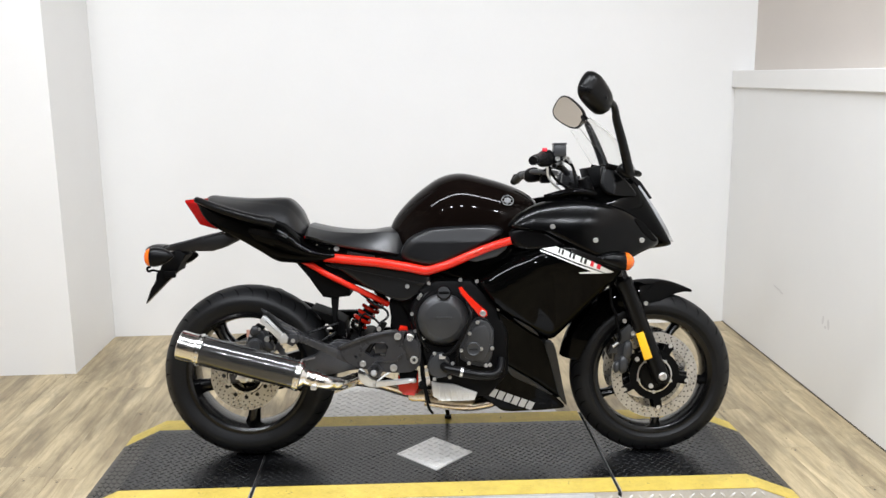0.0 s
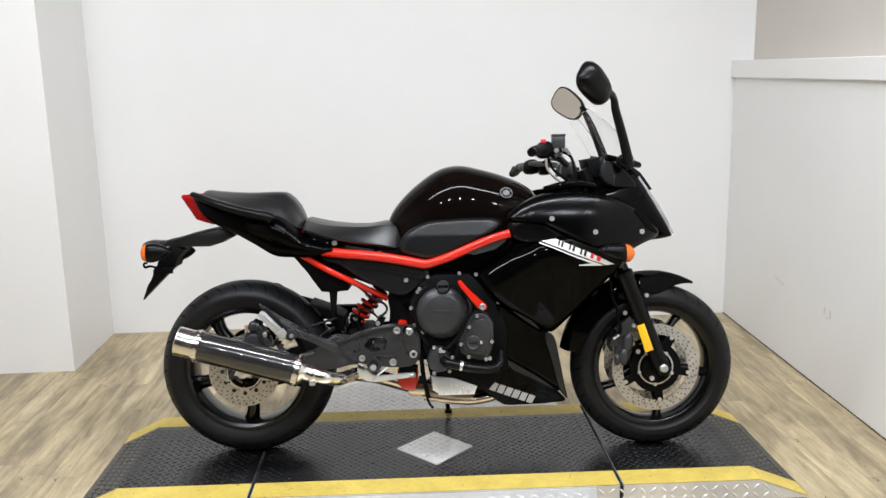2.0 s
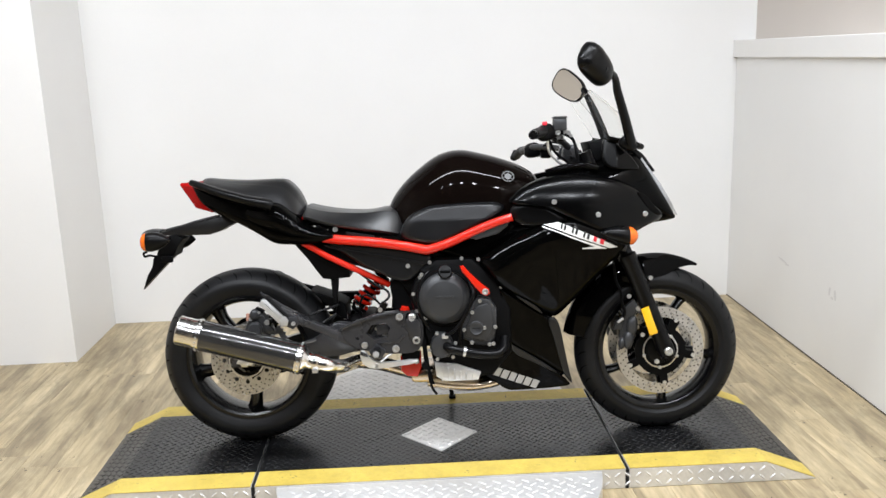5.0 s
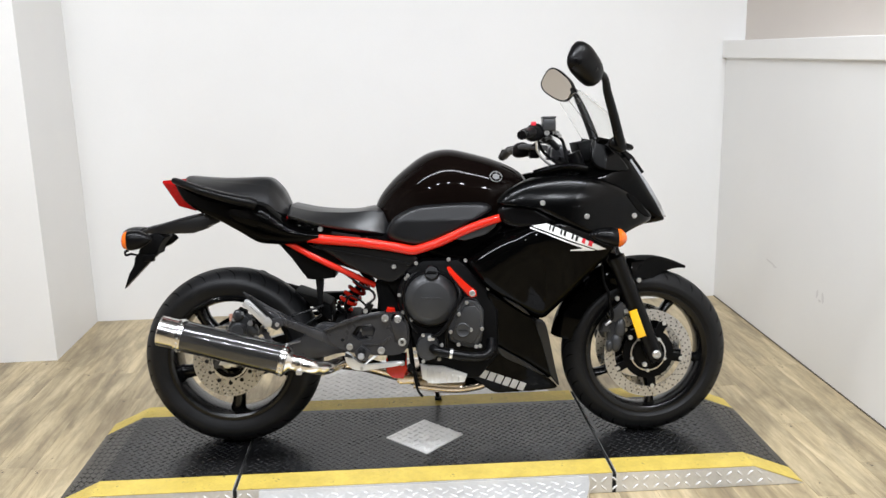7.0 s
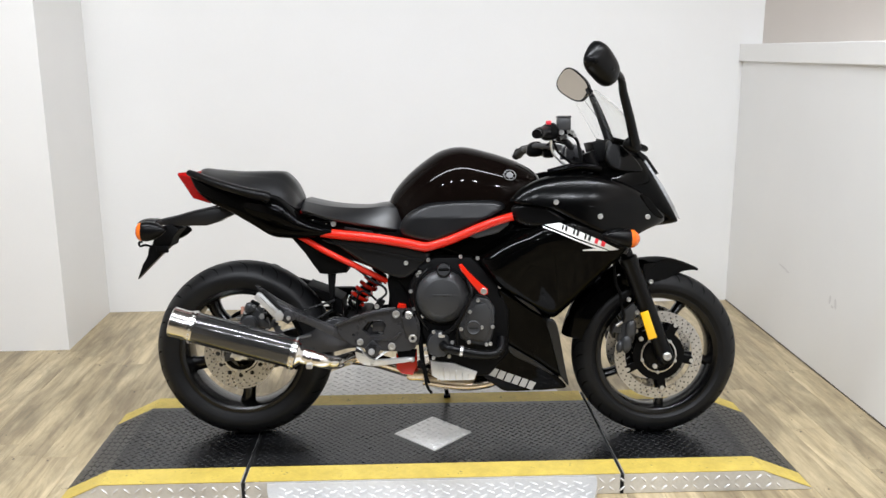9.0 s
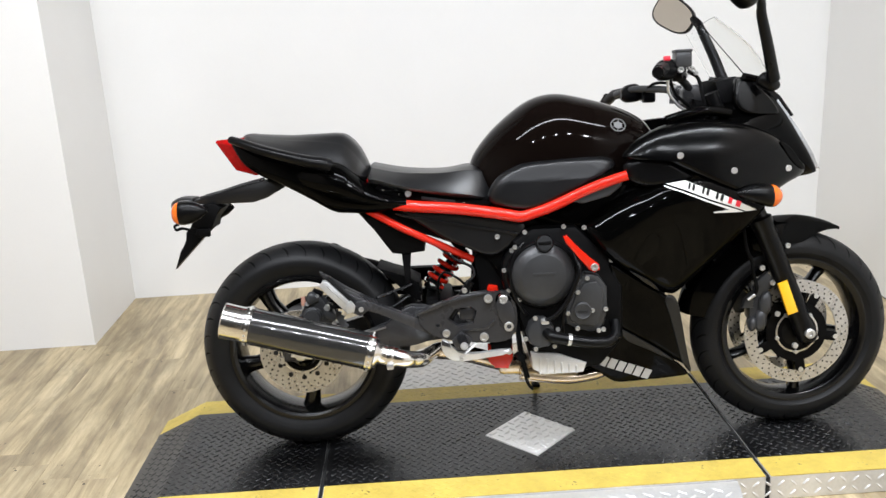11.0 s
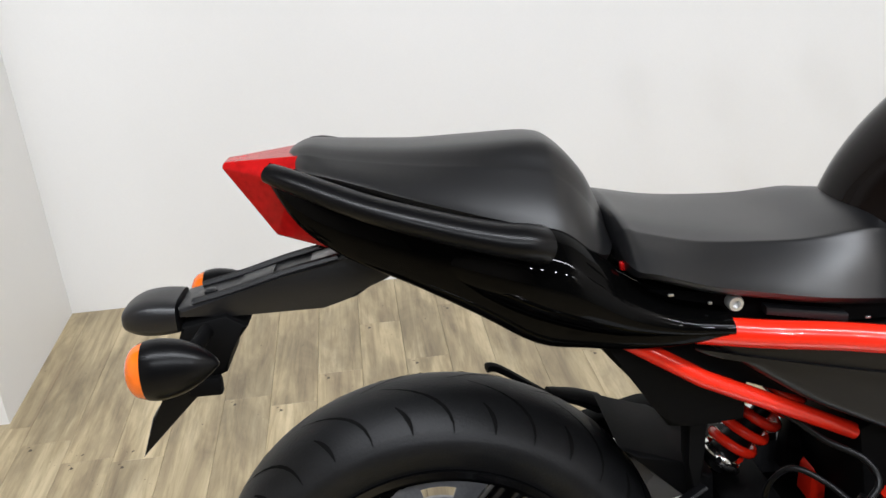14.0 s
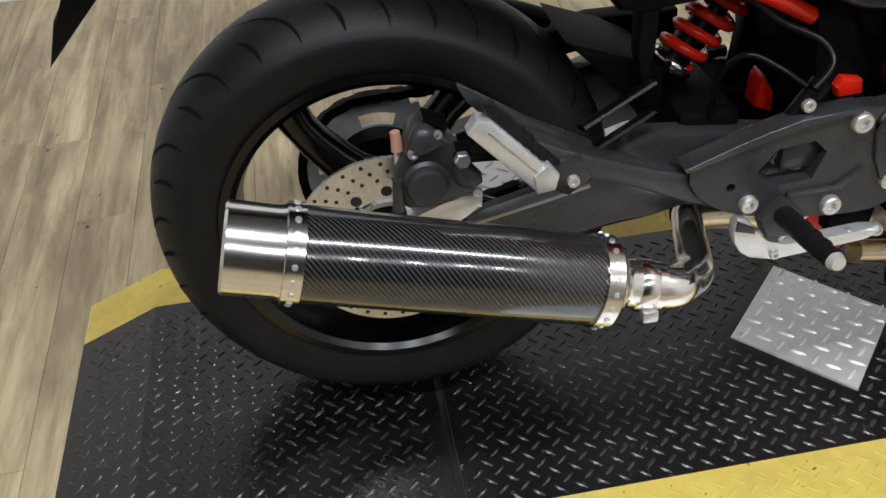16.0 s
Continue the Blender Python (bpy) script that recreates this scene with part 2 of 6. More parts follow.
speckle(M_PLANK, (0.07, 0.05, 0.03), 70.0, 0.42)
speckle(M_YEL, (0.20, 0.15, 0.05), 110.0, 0.405)

# ---- mesh tools ----
def finish(bm, name, mat, smooth=True, parent=None, label="", at=None):
    """One mesh object from a bmesh, smooth but for its sharp edges."""
    bmesh.ops.recalc_face_normals(bm, faces=bm.faces)
    if smooth:
        for f in bm.faces:
            f.smooth = True
        for e in bm.edges:
            if len(e.link_faces) == 2 and e.calc_face_angle(0) > radians(38):
                e.smooth = False
    me = bpy.data.meshes.new(name)
    bm.to_mesh(me)
    bm.free()
    for m in (mat if isinstance(mat, (list, tuple)) else [mat]):
        me.materials.append(m)
    ob = new(name, me)
    if parent is not None:
        ob.parent = parent
    if at is not None:
        ob.matrix_local = at
    if label:
        ob["label"] = label
    return ob


def part(name, bm, mat, parent, label="", smooth=True, at=None):
    return finish(bm, name, mat, smooth, parent, label, at)


def add_box(bm, lo, hi, bevel=0.0, segments=2):
    r = bmesh.ops.create_cube(bm, size=1)
    vs = r["verts"]
    for v in vs:
        v.co = Vector([(a + b) / 2 + c * (b - a) for a, b, c in zip(lo, hi, v.co)])
    if bevel:
        es = list({e for v in vs for e in v.link_edges})
        bmesh.ops.bevel(bm, geom=es, offset=bevel, segments=segments, profile=0.5, affect="EDGES", clamp_overlap=True)
    return bm


def box(lo, hi, bevel=0.0, segments=2):
    return add_box(bmesh.new(), lo, hi, bevel, segments)


def add_prism(bm, outline, y0, y1, bevel=0.0, segments=2, dome=0.0):
    """An outline in the x-z plane, given depth from y0 to y1 and rounded edges. dome swells the y0 face outwards."""
    a = [bm.verts.new((x, y0, z)) for x, z in outline]
    b = [bm.verts.new((x, y1, z)) for x, z in outline]
    n = len(outline)
    front = bm.faces.new(a)
    back = bm.faces.new(b[::-1])
    for i in range(n):
        bm.faces.new((a[i], b[i], b[(i + 1) % n], a[(i + 1) % n]))
    edges = list(front.edges)
    if bevel:
        r = bmesh.ops.bevel(bm, geom=edges + list(back.edges), offset=bevel, segments=segments, profile=0.5, affect="EDGES", clamp_overlap=True)
    return bm


def prism(outline, y0, y1, bevel=0.0, segments=2):
    return add_prism(bmesh.new(), outline, y0, y1, bevel, segments)


def smooth_line(points, steps=6):
    """A curve through the points."""
    p = [Vector(q) for q in points]
    if len(p) < 3:
        return p
    out = []
    for i in range(len(p) - 1):
        a, b, c, d = p[max(i - 1, 0)], p[i], p[i + 1], p[min(i + 2, len(p) - 1)]
        for k in range(steps):
            t = k / steps
            out.append(0.5 * ((2 * b) + (c - a) * t + (2 * a - 5 * b + 4 * c - d) * t * t + (3 * b - a - 3 * c + d) * t ** 3))
    out.append(p[-1])
    return out


def add_tube(bm, points, radius, sides=12, steps=6, curve=True, flat=1.0):
    """A round pipe along a line; radius is a number or one for each end."""
    line = smooth_line(points, steps) if curve else [Vector(q) for q in points]
    r0, r1 = radius if isinstance(radius, tuple) else (radius, radius)
    rings, side = [], None
    for i, p in enumerate(line):
        d = (line[min(i + 1, len(line) - 1)] - line[max(i - 1, 0)]).normalized()
        if side is None:
            side = d.cross(Vector((0, 1, 0.01))).normalized()
        side = (side - d * side.dot(d)).normalized()
        up = d.cross(side)
        r = r0 + (r1 - r0) * i / max(1, len(line) - 1)
        rings.append([bm.verts.new(p + side * (r * math.cos(a)) + up * (r * flat * math.sin(a))) for a in [2 * math.pi * k / sides for k in range(sides)]])
    for a, b in zip(rings, rings[1:]):
        for k in range(sides):
            bm.faces.new((a[k], a[(k + 1) % sides], b[(k + 1) % sides], b[k]))
    bm.faces.new(rings[0][::-1])
    bm.faces.new(rings[-1])
    return bm


def tube(points, radius, sides=12, steps=6, curve=True, flat=1.0):
    return add_tube(bmesh.new(), points, radius, sides, steps, curve, flat)


def add_lathe(bm, profile, centre=(0, 0, 0), axis="Y", sides=48, closed=False, turn=None):
    """Turns a profile of (radius, along) about an axis through centre."""
    rings = []
    m = turn or {"X": Matrix(((0, 0, 1), (1, 0, 0), (0, 1, 0))), "Y": Matrix(((1, 0, 0), (0, 0, 1), (0, 1, 0))), "Z": Matrix.Identity(3)}[axis]
    for r, h in profile:
        rings.append([bm.verts.new(Vector(centre) + m @ Vector((max(r, 1e-5) * math.cos(a), max(r, 1e-5) * math.sin(a), h))) for a in [2 * math.pi * k / sides for k in range(sides)]])
    pairs = list(zip(rings, rings[1:])) + ([(rings[-1], rings[0])] if closed else [])
    for a, b in pairs:
        for k in range(sides):
            bm.faces.new((a[k], a[(k + 1) % sides], b[(k + 1) % sides], b[k]))
    if not closed:
        bmesh.ops.remove_doubles(bm, verts=rings[0] + rings[-1], dist=1e-4)
        if profile[0][0] > 1e-4:
            bm.faces.new([v for v in rings[0] if v.is_valid][::-1])
        if profile[-1][0] > 1e-4:
            bm.faces.new([v for v in rings[-1] if v.is_valid])
    return bm


def lathe(profile, centre=(0, 0, 0), axis="Y", sides=48, closed=False, turn=None):
    return add_lathe(bmesh.new(), profile, centre, axis, sides, closed, turn)


def loft(stations, sides=28, power=2.6, caps=True):
    """A body through stations along x: (x, low, high, half width[, power[, drift]]), superellipse across; smooth between them."""
    bm = bmesh.new()
    rings = []
    for s in stations:
        x, lo, hi, w = s[:4]
        p = s[4] if len(s) > 4 else power
        off = s[5] if len(s) > 5 else 0.0
        ring = []
        for k in range(sides):
            a = 2 * math.pi * k / sides
            c, q = math.cos(a), math.sin(a)
            y = w * math.copysign(abs(c) ** (2 / p), c)
            z = (lo + hi) / 2 + (hi - lo) / 2 * math.copysign(abs(q) ** (2 / p), q)
            ring.append(bm.verts.new((x, y + off, z)))
        rings.append(ring)
    for a, b in zip(rings, rings[1:]):
        for k in range(sides):
            bm.faces.new((a[k], a[(k + 1) % sides], b[(k + 1) % sides], b[k]))
    if caps:
        bm.faces.new(rings[0][::-1])
        bm.faces.new(rings[-1])
    return bm


def refine(stations, steps=4):
    """Stations with smooth steps put between them."""
    n = max(len(s) for s in stations)
    rows = [tuple(s) for s in stations]
    out = []
    for i in range(len(rows) - 1):
        a, b, c, d = (np.array(rows[j], float) for j in (max(i - 1, 0), i, i + 1, min(i + 2, len(rows) - 1)))
        for k in range(steps):
            t = k / steps
            out.append(tuple(0.5 * ((2 * b) + (c - a) * t + (2 * a - 5 * b + 4 * c - d) * t * t + (3 * b - a - 3 * c + d) * t ** 3)))
    out.append(rows[-1])
    return out


# ---- room ----
LEFT, JOG, BACK, RIGHT, HIGH, NEAR, FAR_LEFT = -1.033, 1.13, 1.738, 2.403, 3.9, -8.0, -3.6
SLANT = radians(1.65)


def structure(name, bm, mat, label):
    return tagged(finish(bm, name, mat, False), label, "wall" if "wall" in name else name.split("_")[0], kind="structure")


structure("wall_back", box((LEFT - 0.15, BACK, -0.02), (RIGHT + 0.5, BACK + 0.15, HIGH)), M_WALL, "smooth white painted back wall of the photo bay")
structure("wall_return", box((LEFT - 0.15, JOG + 0.15, -0.02), (LEFT, BACK - 0.001, HIGH)), M_WALL, "short white painted return wall beside the bay")
structure("wall_left_front", box((FAR_LEFT, JOG, -0.02), (LEFT, JOG + 0.15, HIGH)), M_WALL, "white painted wall standing proud of the bay")
structure("wall_far_left", box((FAR_LEFT - 0.15, NEAR, -0.02), (FAR_LEFT, JOG + 0.15, HIGH)), M_WALL2, "plain beige side wall of the hall")
structure("wall_front", box((FAR_LEFT - 0.15, NEAR - 0.15, -0.02), (RIGHT + 0.6, NEAR, HIGH)), M_DARK, "plain dark wall closing the hall")
turn_right = pose(RIGHT, BACK, 0, 0, 0, -math.degrees(SLANT))
low = structure("wall_right", box((0, -10.2, -0.02), (0.16, 0, 1.40)), M_WALL, "low white painted partition wall with a ledge")
low.matrix_world = turn_right
part("floor_joint", box((-0.003, -10.2, -0.001), (0.0, -0.003, 0.005)), M_SUB, low)
for y, z, dy, dz, turn in ((-0.715, 0.372, 0.050, 0.005, 6), (-0.765, 0.362, 0.022, 0.004, -4), (-1.195, 0.350, 0.009, 0.020, 10), (-1.245, 0.345, 0.010, 0.024, -12), (-1.22, 0.326, 0.012, 0.006, 0)):
    mark = part("scuff_mark", lathe([(1.0, 0.0), (0.7, 0.0006), (0.0, 0.0006)], (0, 0, 0), sides=14, turn=Matrix.Rotation(radians(-90), 3, "Y")), M_SCUFF, low)
    mark.matrix_local = pose(0, y, z, turn, 0, 0) @ Matrix.Diagonal((1, dy, dz, 1))
# The upper wall's shade is put into its beige colour.
high = structure("wall_right_upper", box((0.10, -10.2, 1.40), (0.25, 0.1, HIGH)), M_WALL2, "upper wall set back behind the ledge, its shade painted beige")
high.matrix_world = turn_right
trim = structure("trim", box((-0.022, -10.2, 1.328), (0.10, -0.002, 1.418), 0.004), M_TRIM, "white painted timber ledge capping the partition")
trim.matrix_world = turn_right
structure("ceiling", box((FAR_LEFT - 0.15, NEAR - 0.15, HIGH), (RIGHT + 0.6, BACK + 0.15, HIGH + 0.1)), M_CEIL, "plain dark hall ceiling")
floor = structure("floor", box((FAR_LEFT, NEAR, -0.08), (RIGHT + 0.3, BACK, -0.012)), M_SUB, "wood-look vinyl plank floor, greyed oak")

# ---- turntable platform ----
PLAT = tagged(new("motorcycle_platform"), "low display platform with black tread-plate deck and yellow edges", "platform")
PLAT.matrix_world = pose(0, 0, 0, 0, 0, -1.1)
TOP, X0, X1, YN, YF = 0.07, -0.40, 1.70, -0.368, 0.318
RAMP0, RAMP1 = -0.540, 1.865
SEAMS = (0.044, 1.245)
BAND = 0.098


def deck_section(x_a, x_b, ramp):
    """A folded plate deck: flat, with one end sloping to the floor."""
    if ramp < 0:
        outline = [(RAMP0, 0.0), (x_b, 0.0), (x_b, TOP), (X0, TOP), (RAMP0, 0.006)]
    elif ramp > 0:
        outline = [(x_a, 0.0), (RAMP1, 0.0), (RAMP1, 0.006), (X1, TOP), (x_a, TOP)]
    else:
        outline = [(x_a, 0.0), (x_b, 0.0), (x_b, TOP), (x_a, TOP)]
    return prism(outline, YN, YF, 0.0025, 1)


def height(x):
    if x < X0:
        return TOP + (x - X0) / (X0 - RAMP0) * (TOP - 0.006)
    if x > X1:
        return TOP - (x - X1) / (RAMP1 - X1) * (TOP - 0.006)
    return TOP


def strip(x_a, x_b, y_a, y_b, lift):
    """A painted band lying on the deck, following its slope."""
    xs = [x for x in (x_a, X0, X1, x_b) if x_a <= x <= x_b]
    xs = sorted(set(xs))
    bm = bmesh.new()
    rows = [[bm.verts.new((x, y, height(x) + h)) for y, h in ((y_a, 0.0), (y_a, lift), (y_b, lift), (y_b, 0.0))] for x in xs]
    for a, b in zip(rows, rows[1:]):
        for k in range(3):
            bm.faces.new((a[k], a[k + 1], b[k + 1], b[k]))
    bm.faces.new(rows[0])
    bm.faces.new(rows[-1][::-1])
    return bm


GAP = 0.0055
spans = ((RAMP0, SEAMS[0] - GAP, -1), (SEAMS[0] + GAP, SEAMS[1] - GAP, 0), (SEAMS[1] + GAP, RAMP1, 1))
for x_a, x_b, ramp in spans:
    deck = part("deck_section", deck_section(x_a, x_b, ramp), M_ALU, PLAT, "bare tread-plate sides", smooth=False)
    part("black_deck", strip(x_a, x_b, YN + BAND, YF - BAND, 0.0022), M_MAT, deck, "black painted tread plate", smooth=False)
    part("yellow_band", strip(x_a + 0.002, x_b - 0.002, YN - 0.0006, YN + BAND - 0.001, 0.002), M_YEL, deck, "scuffed yellow paint", smooth=False)
    part("yellow_band", strip(x_a + 0.002, x_b - 0.002, YF - BAND + 0.001, YF - 0.002, 0.002), M_YEL, deck, "scuffed yellow paint", smooth=False)


def add_lug(bm, centre, ux, uy, uz, length=0.027, width=0.0075, high=0.0016):
    """A raised almond-shaped lug of tread plate."""
    c = Vector(centre)
    ring = []
    for k in range(8):
        a = 2 * math.pi * k / 8
        ring.append(bm.verts.new(c + ux * (length / 2 * math.cos(a)) + uy * (width / 2 * math.sin(a) * (0.75 + 0.25 * abs(math.sin(a))))))
    crest = [bm.verts.new(c + ux * (s * length * 0.27) + uz * high) for s in (-1, 1)]
    r, q = crest[1], crest[0]
    for k in range(8):
        a, b = ring[k], ring[(k + 1) % 8]
        top = r if math.cos(2 * math.pi * (k + 0.5) / 8) > 0 else q
        bm.faces.new((a, b, top))
    bm.faces.new((ring[2], q, r))
    bm.faces.new((ring[6], r, q))


def lugs(x_a, x_b, y_a, y_b, inside=None, pitch=0.030, lift=0.0022, level=None, high=0.0016):
    """Tread plate: in each square cell two lugs that lean opposite ways."""
    bm = bmesh.new()
    for i in range(int((x_b - x_a) / pitch * 2)):
        for j in range(int((y_b - y_a) / pitch * 2)):
            if (i + j) % 2:
                continue
            x, y = x_a + (i + 0.5) * pitch / 2, y_a + (j + 0.5) * pitch / 2
            if x > x_b - 0.01 or y > y_b - 0.01 or (inside is not None and not inside(x, y)):
                continue
            h = height(x) if level is None else level
            sl = 0.0 if level is not None else (height(x + 0.001) - height(x - 0.001)) / 0.002
            ax = Vector((1, 0, sl)).normalized()
            nz = ax.cross(Vector((0, 1, 0)))
            u = (ax + Vector((0, 0.8 if i % 2 else -0.8, 0))).normalized()
            add_lug(bm, (x, y, h + lift), u, nz.cross(u), nz, pitch * 0.72, pitch * 0.2, high)
    return bm


DIA = (0.652, -0.048, 0.138)


def off_diamond(x, y):
    return min(abs(x - q) for q in SEAMS) > 0.017 and abs(x - DIA[0]) + abs(y - DIA[1]) > DIA[2] + 0.012


ob = part("deck_tread", lugs(RAMP0 + 0.02, RAMP1 - 0.02, YN + BAND + 0.004, YF - BAND - 0.004, off_diamond), M_LUG, PLAT, "raised black tread lugs", smooth=False)
ob["kind"] = "stuff"
for y_a in (YN + 0.006, YF - BAND + 0.006):
    ob = part("band_tread", lugs(RAMP0 + 0.02, RAMP1 - 0.02, y_a, y_a + BAND - 0.01, lambda x, y: min(abs(x - q) for q in SEAMS) > 0.017, lift=0.002, high=0.0007), M_YEL, PLAT, "raised yellow tread lugs", smooth=False)
    ob["kind"] = "stuff"

for q in SEAMS:
    part("seam_strip", box((q - GAP, YN + 0.001, 0.0), (q + GAP, YF - 0.001, TOP - 0.004)), M_HOLE, PLAT, smooth=False)

# bright tread-plate diamond screwed to the deck
bm = bmesh.new()
dx, dy, r = DIA
ring = [(dx - r, dy), (dx, dy - r), (dx + r * 0.97, dy), (dx, dy + r)]
lo_v = [bm.verts.new((x, y, TOP + 0.002)) for x, y in ring]
hi_v = [bm.verts.new((dx + (x - dx) * 0.99, dy + (y - dy) * 0.99, TOP + 0.0055)) for x, y in ring]
bm.faces.new(hi_v)
for k in range(4):
    bm.faces.new((lo_v[k], lo_v[(k + 1) % 4], hi_v[(k + 1) % 4], hi_v[k]))
diamond = part("diamond_plate", bm, M_ALU, PLAT, "bright diamond of bare tread plate", smooth=False)
bm = lugs(dx - r, dx + r, dy - r, dy + r, lambda x, y: abs(x - dx) + abs(y - dy) < r - 0.014, 0.038, 0.0, TOP + 0.0055, 0.0030)
ob = part("diamond_tread", bm, M_ALU, diamond, "", smooth=False)
ob["kind"] = "stuff"
for sx in (-1, 1):
    part("screw", lathe([(0.0045, 0), (0.0045, 0.001), (0.003, 0.0022), (0, 0.0024)], (dx + sx * (r - 0.016), dy, TOP + 0.0055), "Z", 12), M_ZINC, diamond)

# round wings of the turntable under the deck
TURN_R, TURN_X = 0.525, 0.64


def wing(cy, sign):
    bm = bmesh.new()
    n = 48
    edge = YN - 0.002 if sign < 0 else YF + 0.002
    pts = []
    a0 = math.asin((edge - cy) / TURN_R)
    lo_a, hi_a = (math.pi - a0, 2 * math.pi + a0) if sign < 0 else (a0, math.pi - a0)
    for k in range(n + 1):
        a = lo_a + (hi_a - lo_a) * k / n
        pts.append((TURN_X + TURN_R * math.cos(a), cy + TURN_R * math.sin(a)))
    up = [bm.verts.new((x, y, TOP - 0.006)) for x, y in pts]
    dn = [bm.verts.new((x, y, 0.0)) for x, y in pts]
    bm.faces.new(up)
    bm.faces.new(dn[::-1])
    for k in range(len(pts)):
        q = (k + 1) % len(pts)
        bm.faces.new((up[k], dn[k], dn[q], up[q]))
    return bm


for cy, sign in ((-0.305, -1), (0.255, 1)):
    w = part("turntable_wing", wing(cy, sign), M_ALU, PLAT, "bright tread-plate wing of the turntable", smooth=False)
    y_a, y_b = (cy - TURN_R, YN - 0.01) if sign < 0 else (YF + 0.01, cy + TURN_R)
    ob = part("wing_tread", lugs(TURN_X - TURN_R, TURN_X + TURN_R, y_a, y_b,
                                lambda x, y: math.hypot(x - TURN_X, y - cy) < TURN_R - 0.02, 0.046, 0.0, TOP - 0.006, 0.0024), M_ALU, w, "", smooth=False)
    ob["kind"] = "stuff"
# side lugs on the near face
bm = bmesh.new()
x = RAMP0 + 0.12
i = 0
while x < RAMP1 - 0.1:
    for j, z in enumerate((0.018, 0.048)):
        if z < height(x) - 0.012:
            s = 1 if (i + j) % 2 else -1
            u = Vector((1, 0, s * 0.9)).normalized()
            add_lug(bm, (x, YN, z), u, Vector((0, -1, 0)).cross(u), Vector((0, -1, 0)), 0.025, 0.008, 0.0030)
    x += 0.034
    i += 1
ob = part("side_tread", bm, M_ALU, PLAT, "", smooth=False)
ob["kind"] = "stuff"

# ---- motorcycle: x forward, y to its left, z up from the rear contact patch ----
BIKE = tagged(new("motorcycle"), "black sport motorcycle with red frame tubes leaning on its side stand", "motorcycle")
BIKE.matrix_world = pose(0, 0, 0.0725) @ pose(0, 0, 0, 0, 0, -3.3) @ pose(0, 0, 0, -6.4, 0, 0)
RR, RF, WB = 0.306, 0.288, 1.425
AX_R, AX_F = Vector((0, 0, RR)), Vector((WB, 0, RF))


def resample(outline, gap=0.012, rounded=True):
    """A closed outline in even short steps; rounded turns its corners."""
    p = [Vector((x, z, 0)) for x, z in outline]
    n = len(p)
    out = []
    for i in range(n):
        b, c = p[i], p[(i + 1) % n]
        k = max(1, int((c - b).length / gap))
        for j in range(k):
            t = j / k
            out.append(b.lerp(c, t))
    if rounded:
        for _ in range(2):
            m = len(out)
            out = [out[i - 1] * 0.25 + out[i] * 0.5 + out[(i + 1) % m] * 0.25 for i in range(m)]
    return [(v.x, v.y) for v in out]


def panel(outline, side, roll=0.014, thick=0.008, centre=None, rounded=True, gap=0.014, edge=0.02):
    """A moulded cover: the outline filled on the curved surface y = side(x, z), its rim rolled inwards, and a back."""
    bm = bmesh.new()
    o = resample(outline, gap, rounded)
    cx, cz = centre or (sum(x for x, z in o) / len(o), sum(z for x, z in o) / len(o))
    size = sum(math.hypot(x - cx, z - cz) for x, z in o) / len(o)
    rings = []
    inner = 1 if side(cx, cz) < 0 else -1
    e = edge / size
    for s, r in ((1 - 0.1 * e, 1.0 + thick / max(roll, 1e-4)), (1.0, 1.0), (1 - 0.15 * e, 0.55), (1 - 0.5 * e, 0.15), (1 - e, 0.0), (0.9 * (1 - e), 0), (0.8 * (1 - e), 0), (0.68 * (1 - e), 0), (0.54, 0), (0.4, 0), (0.27, 0), (0.13, 0)):
        ring = []
        for x, z in o:
            px, pz = cx + s * (x - cx), cz + s * (z - cz)
            ring.append(bm.verts.new((px, side(px, pz) + inner * roll * r, pz)))
        rings.append(ring)
    n = len(o)
    for a, b in zip(rings, rings[1:]):
        for k in range(n):
            bm.faces.new((a[k], a[(k + 1) % n], b[(k + 1) % n], b[k]))
    c = bm.verts.new((cx, side(cx, cz), cz))
    for k in range(n):
        bm.faces.new((rings[-1][k], rings[-1][(k + 1) % n], c))
    bm.faces.new(rings[0])
    return bm


def prism_holed(outline, holes, y0, y1, gap=0.02, rounded=True):
    """A flat plate with real holes."""
    bm = bmesh.new()
    layers = []
    for y in (y0, y1):
        edges, loops = [], []
        for o in [resample(outline, gap, rounded)] + list(holes):
            vs = [bm.verts.new((x, y, z)) for x, z in o]
            edges += [bm.edges.new((vs[i], vs[(i + 1) % len(vs)])) for i in range(len(vs))]
            loops.append(vs)
        bmesh.ops.triangle_fill(bm, edges=edges, use_beauty=True)
        layers.append(loops)
    for a, b in zip(*layers):
        for i in range(len(a)):
            j = (i + 1) % len(a)
            bm.faces.new((a[i], a[j], b[j], b[i]))
    return bm


def circle(x, z, r, n=16):
    return [(x + r * math.cos(2 * math.pi * k / n), z + r * math.sin(2 * math.pi * k / n)) for k in range(n)]


def bolt(x, y, z, r, parent, out=-1, mat=None, tall=0.006):
    """A hex-socket bolt head facing sideways."""
    bm = lathe([(r, 0), (r, tall * 0.75), (r * 0.86, tall), (r * 0.5, tall), (r * 0.44, tall * 0.45), (0, tall * 0.45)], (0, 0, 0), "Y", 14)
    for v in bm.verts:
        v.co = Vector((x, y + out * v.co.y, z)) + Vector((v.co.x, 0, v.co.z))
    return part("bolt", bm, mat or M_ZINC, parent)


def plate(outline, y0, y1, bevel=0.003, rounded=False, gap=0.03):
    o = resample(outline, gap, rounded) if rounded else outline
    return prism(o, y0, y1, bevel, 2)


def axis_turn(direction):
    return Vector((0, 0, 1)).rotation_difference(Vector(direction).normalized()).to_matrix()


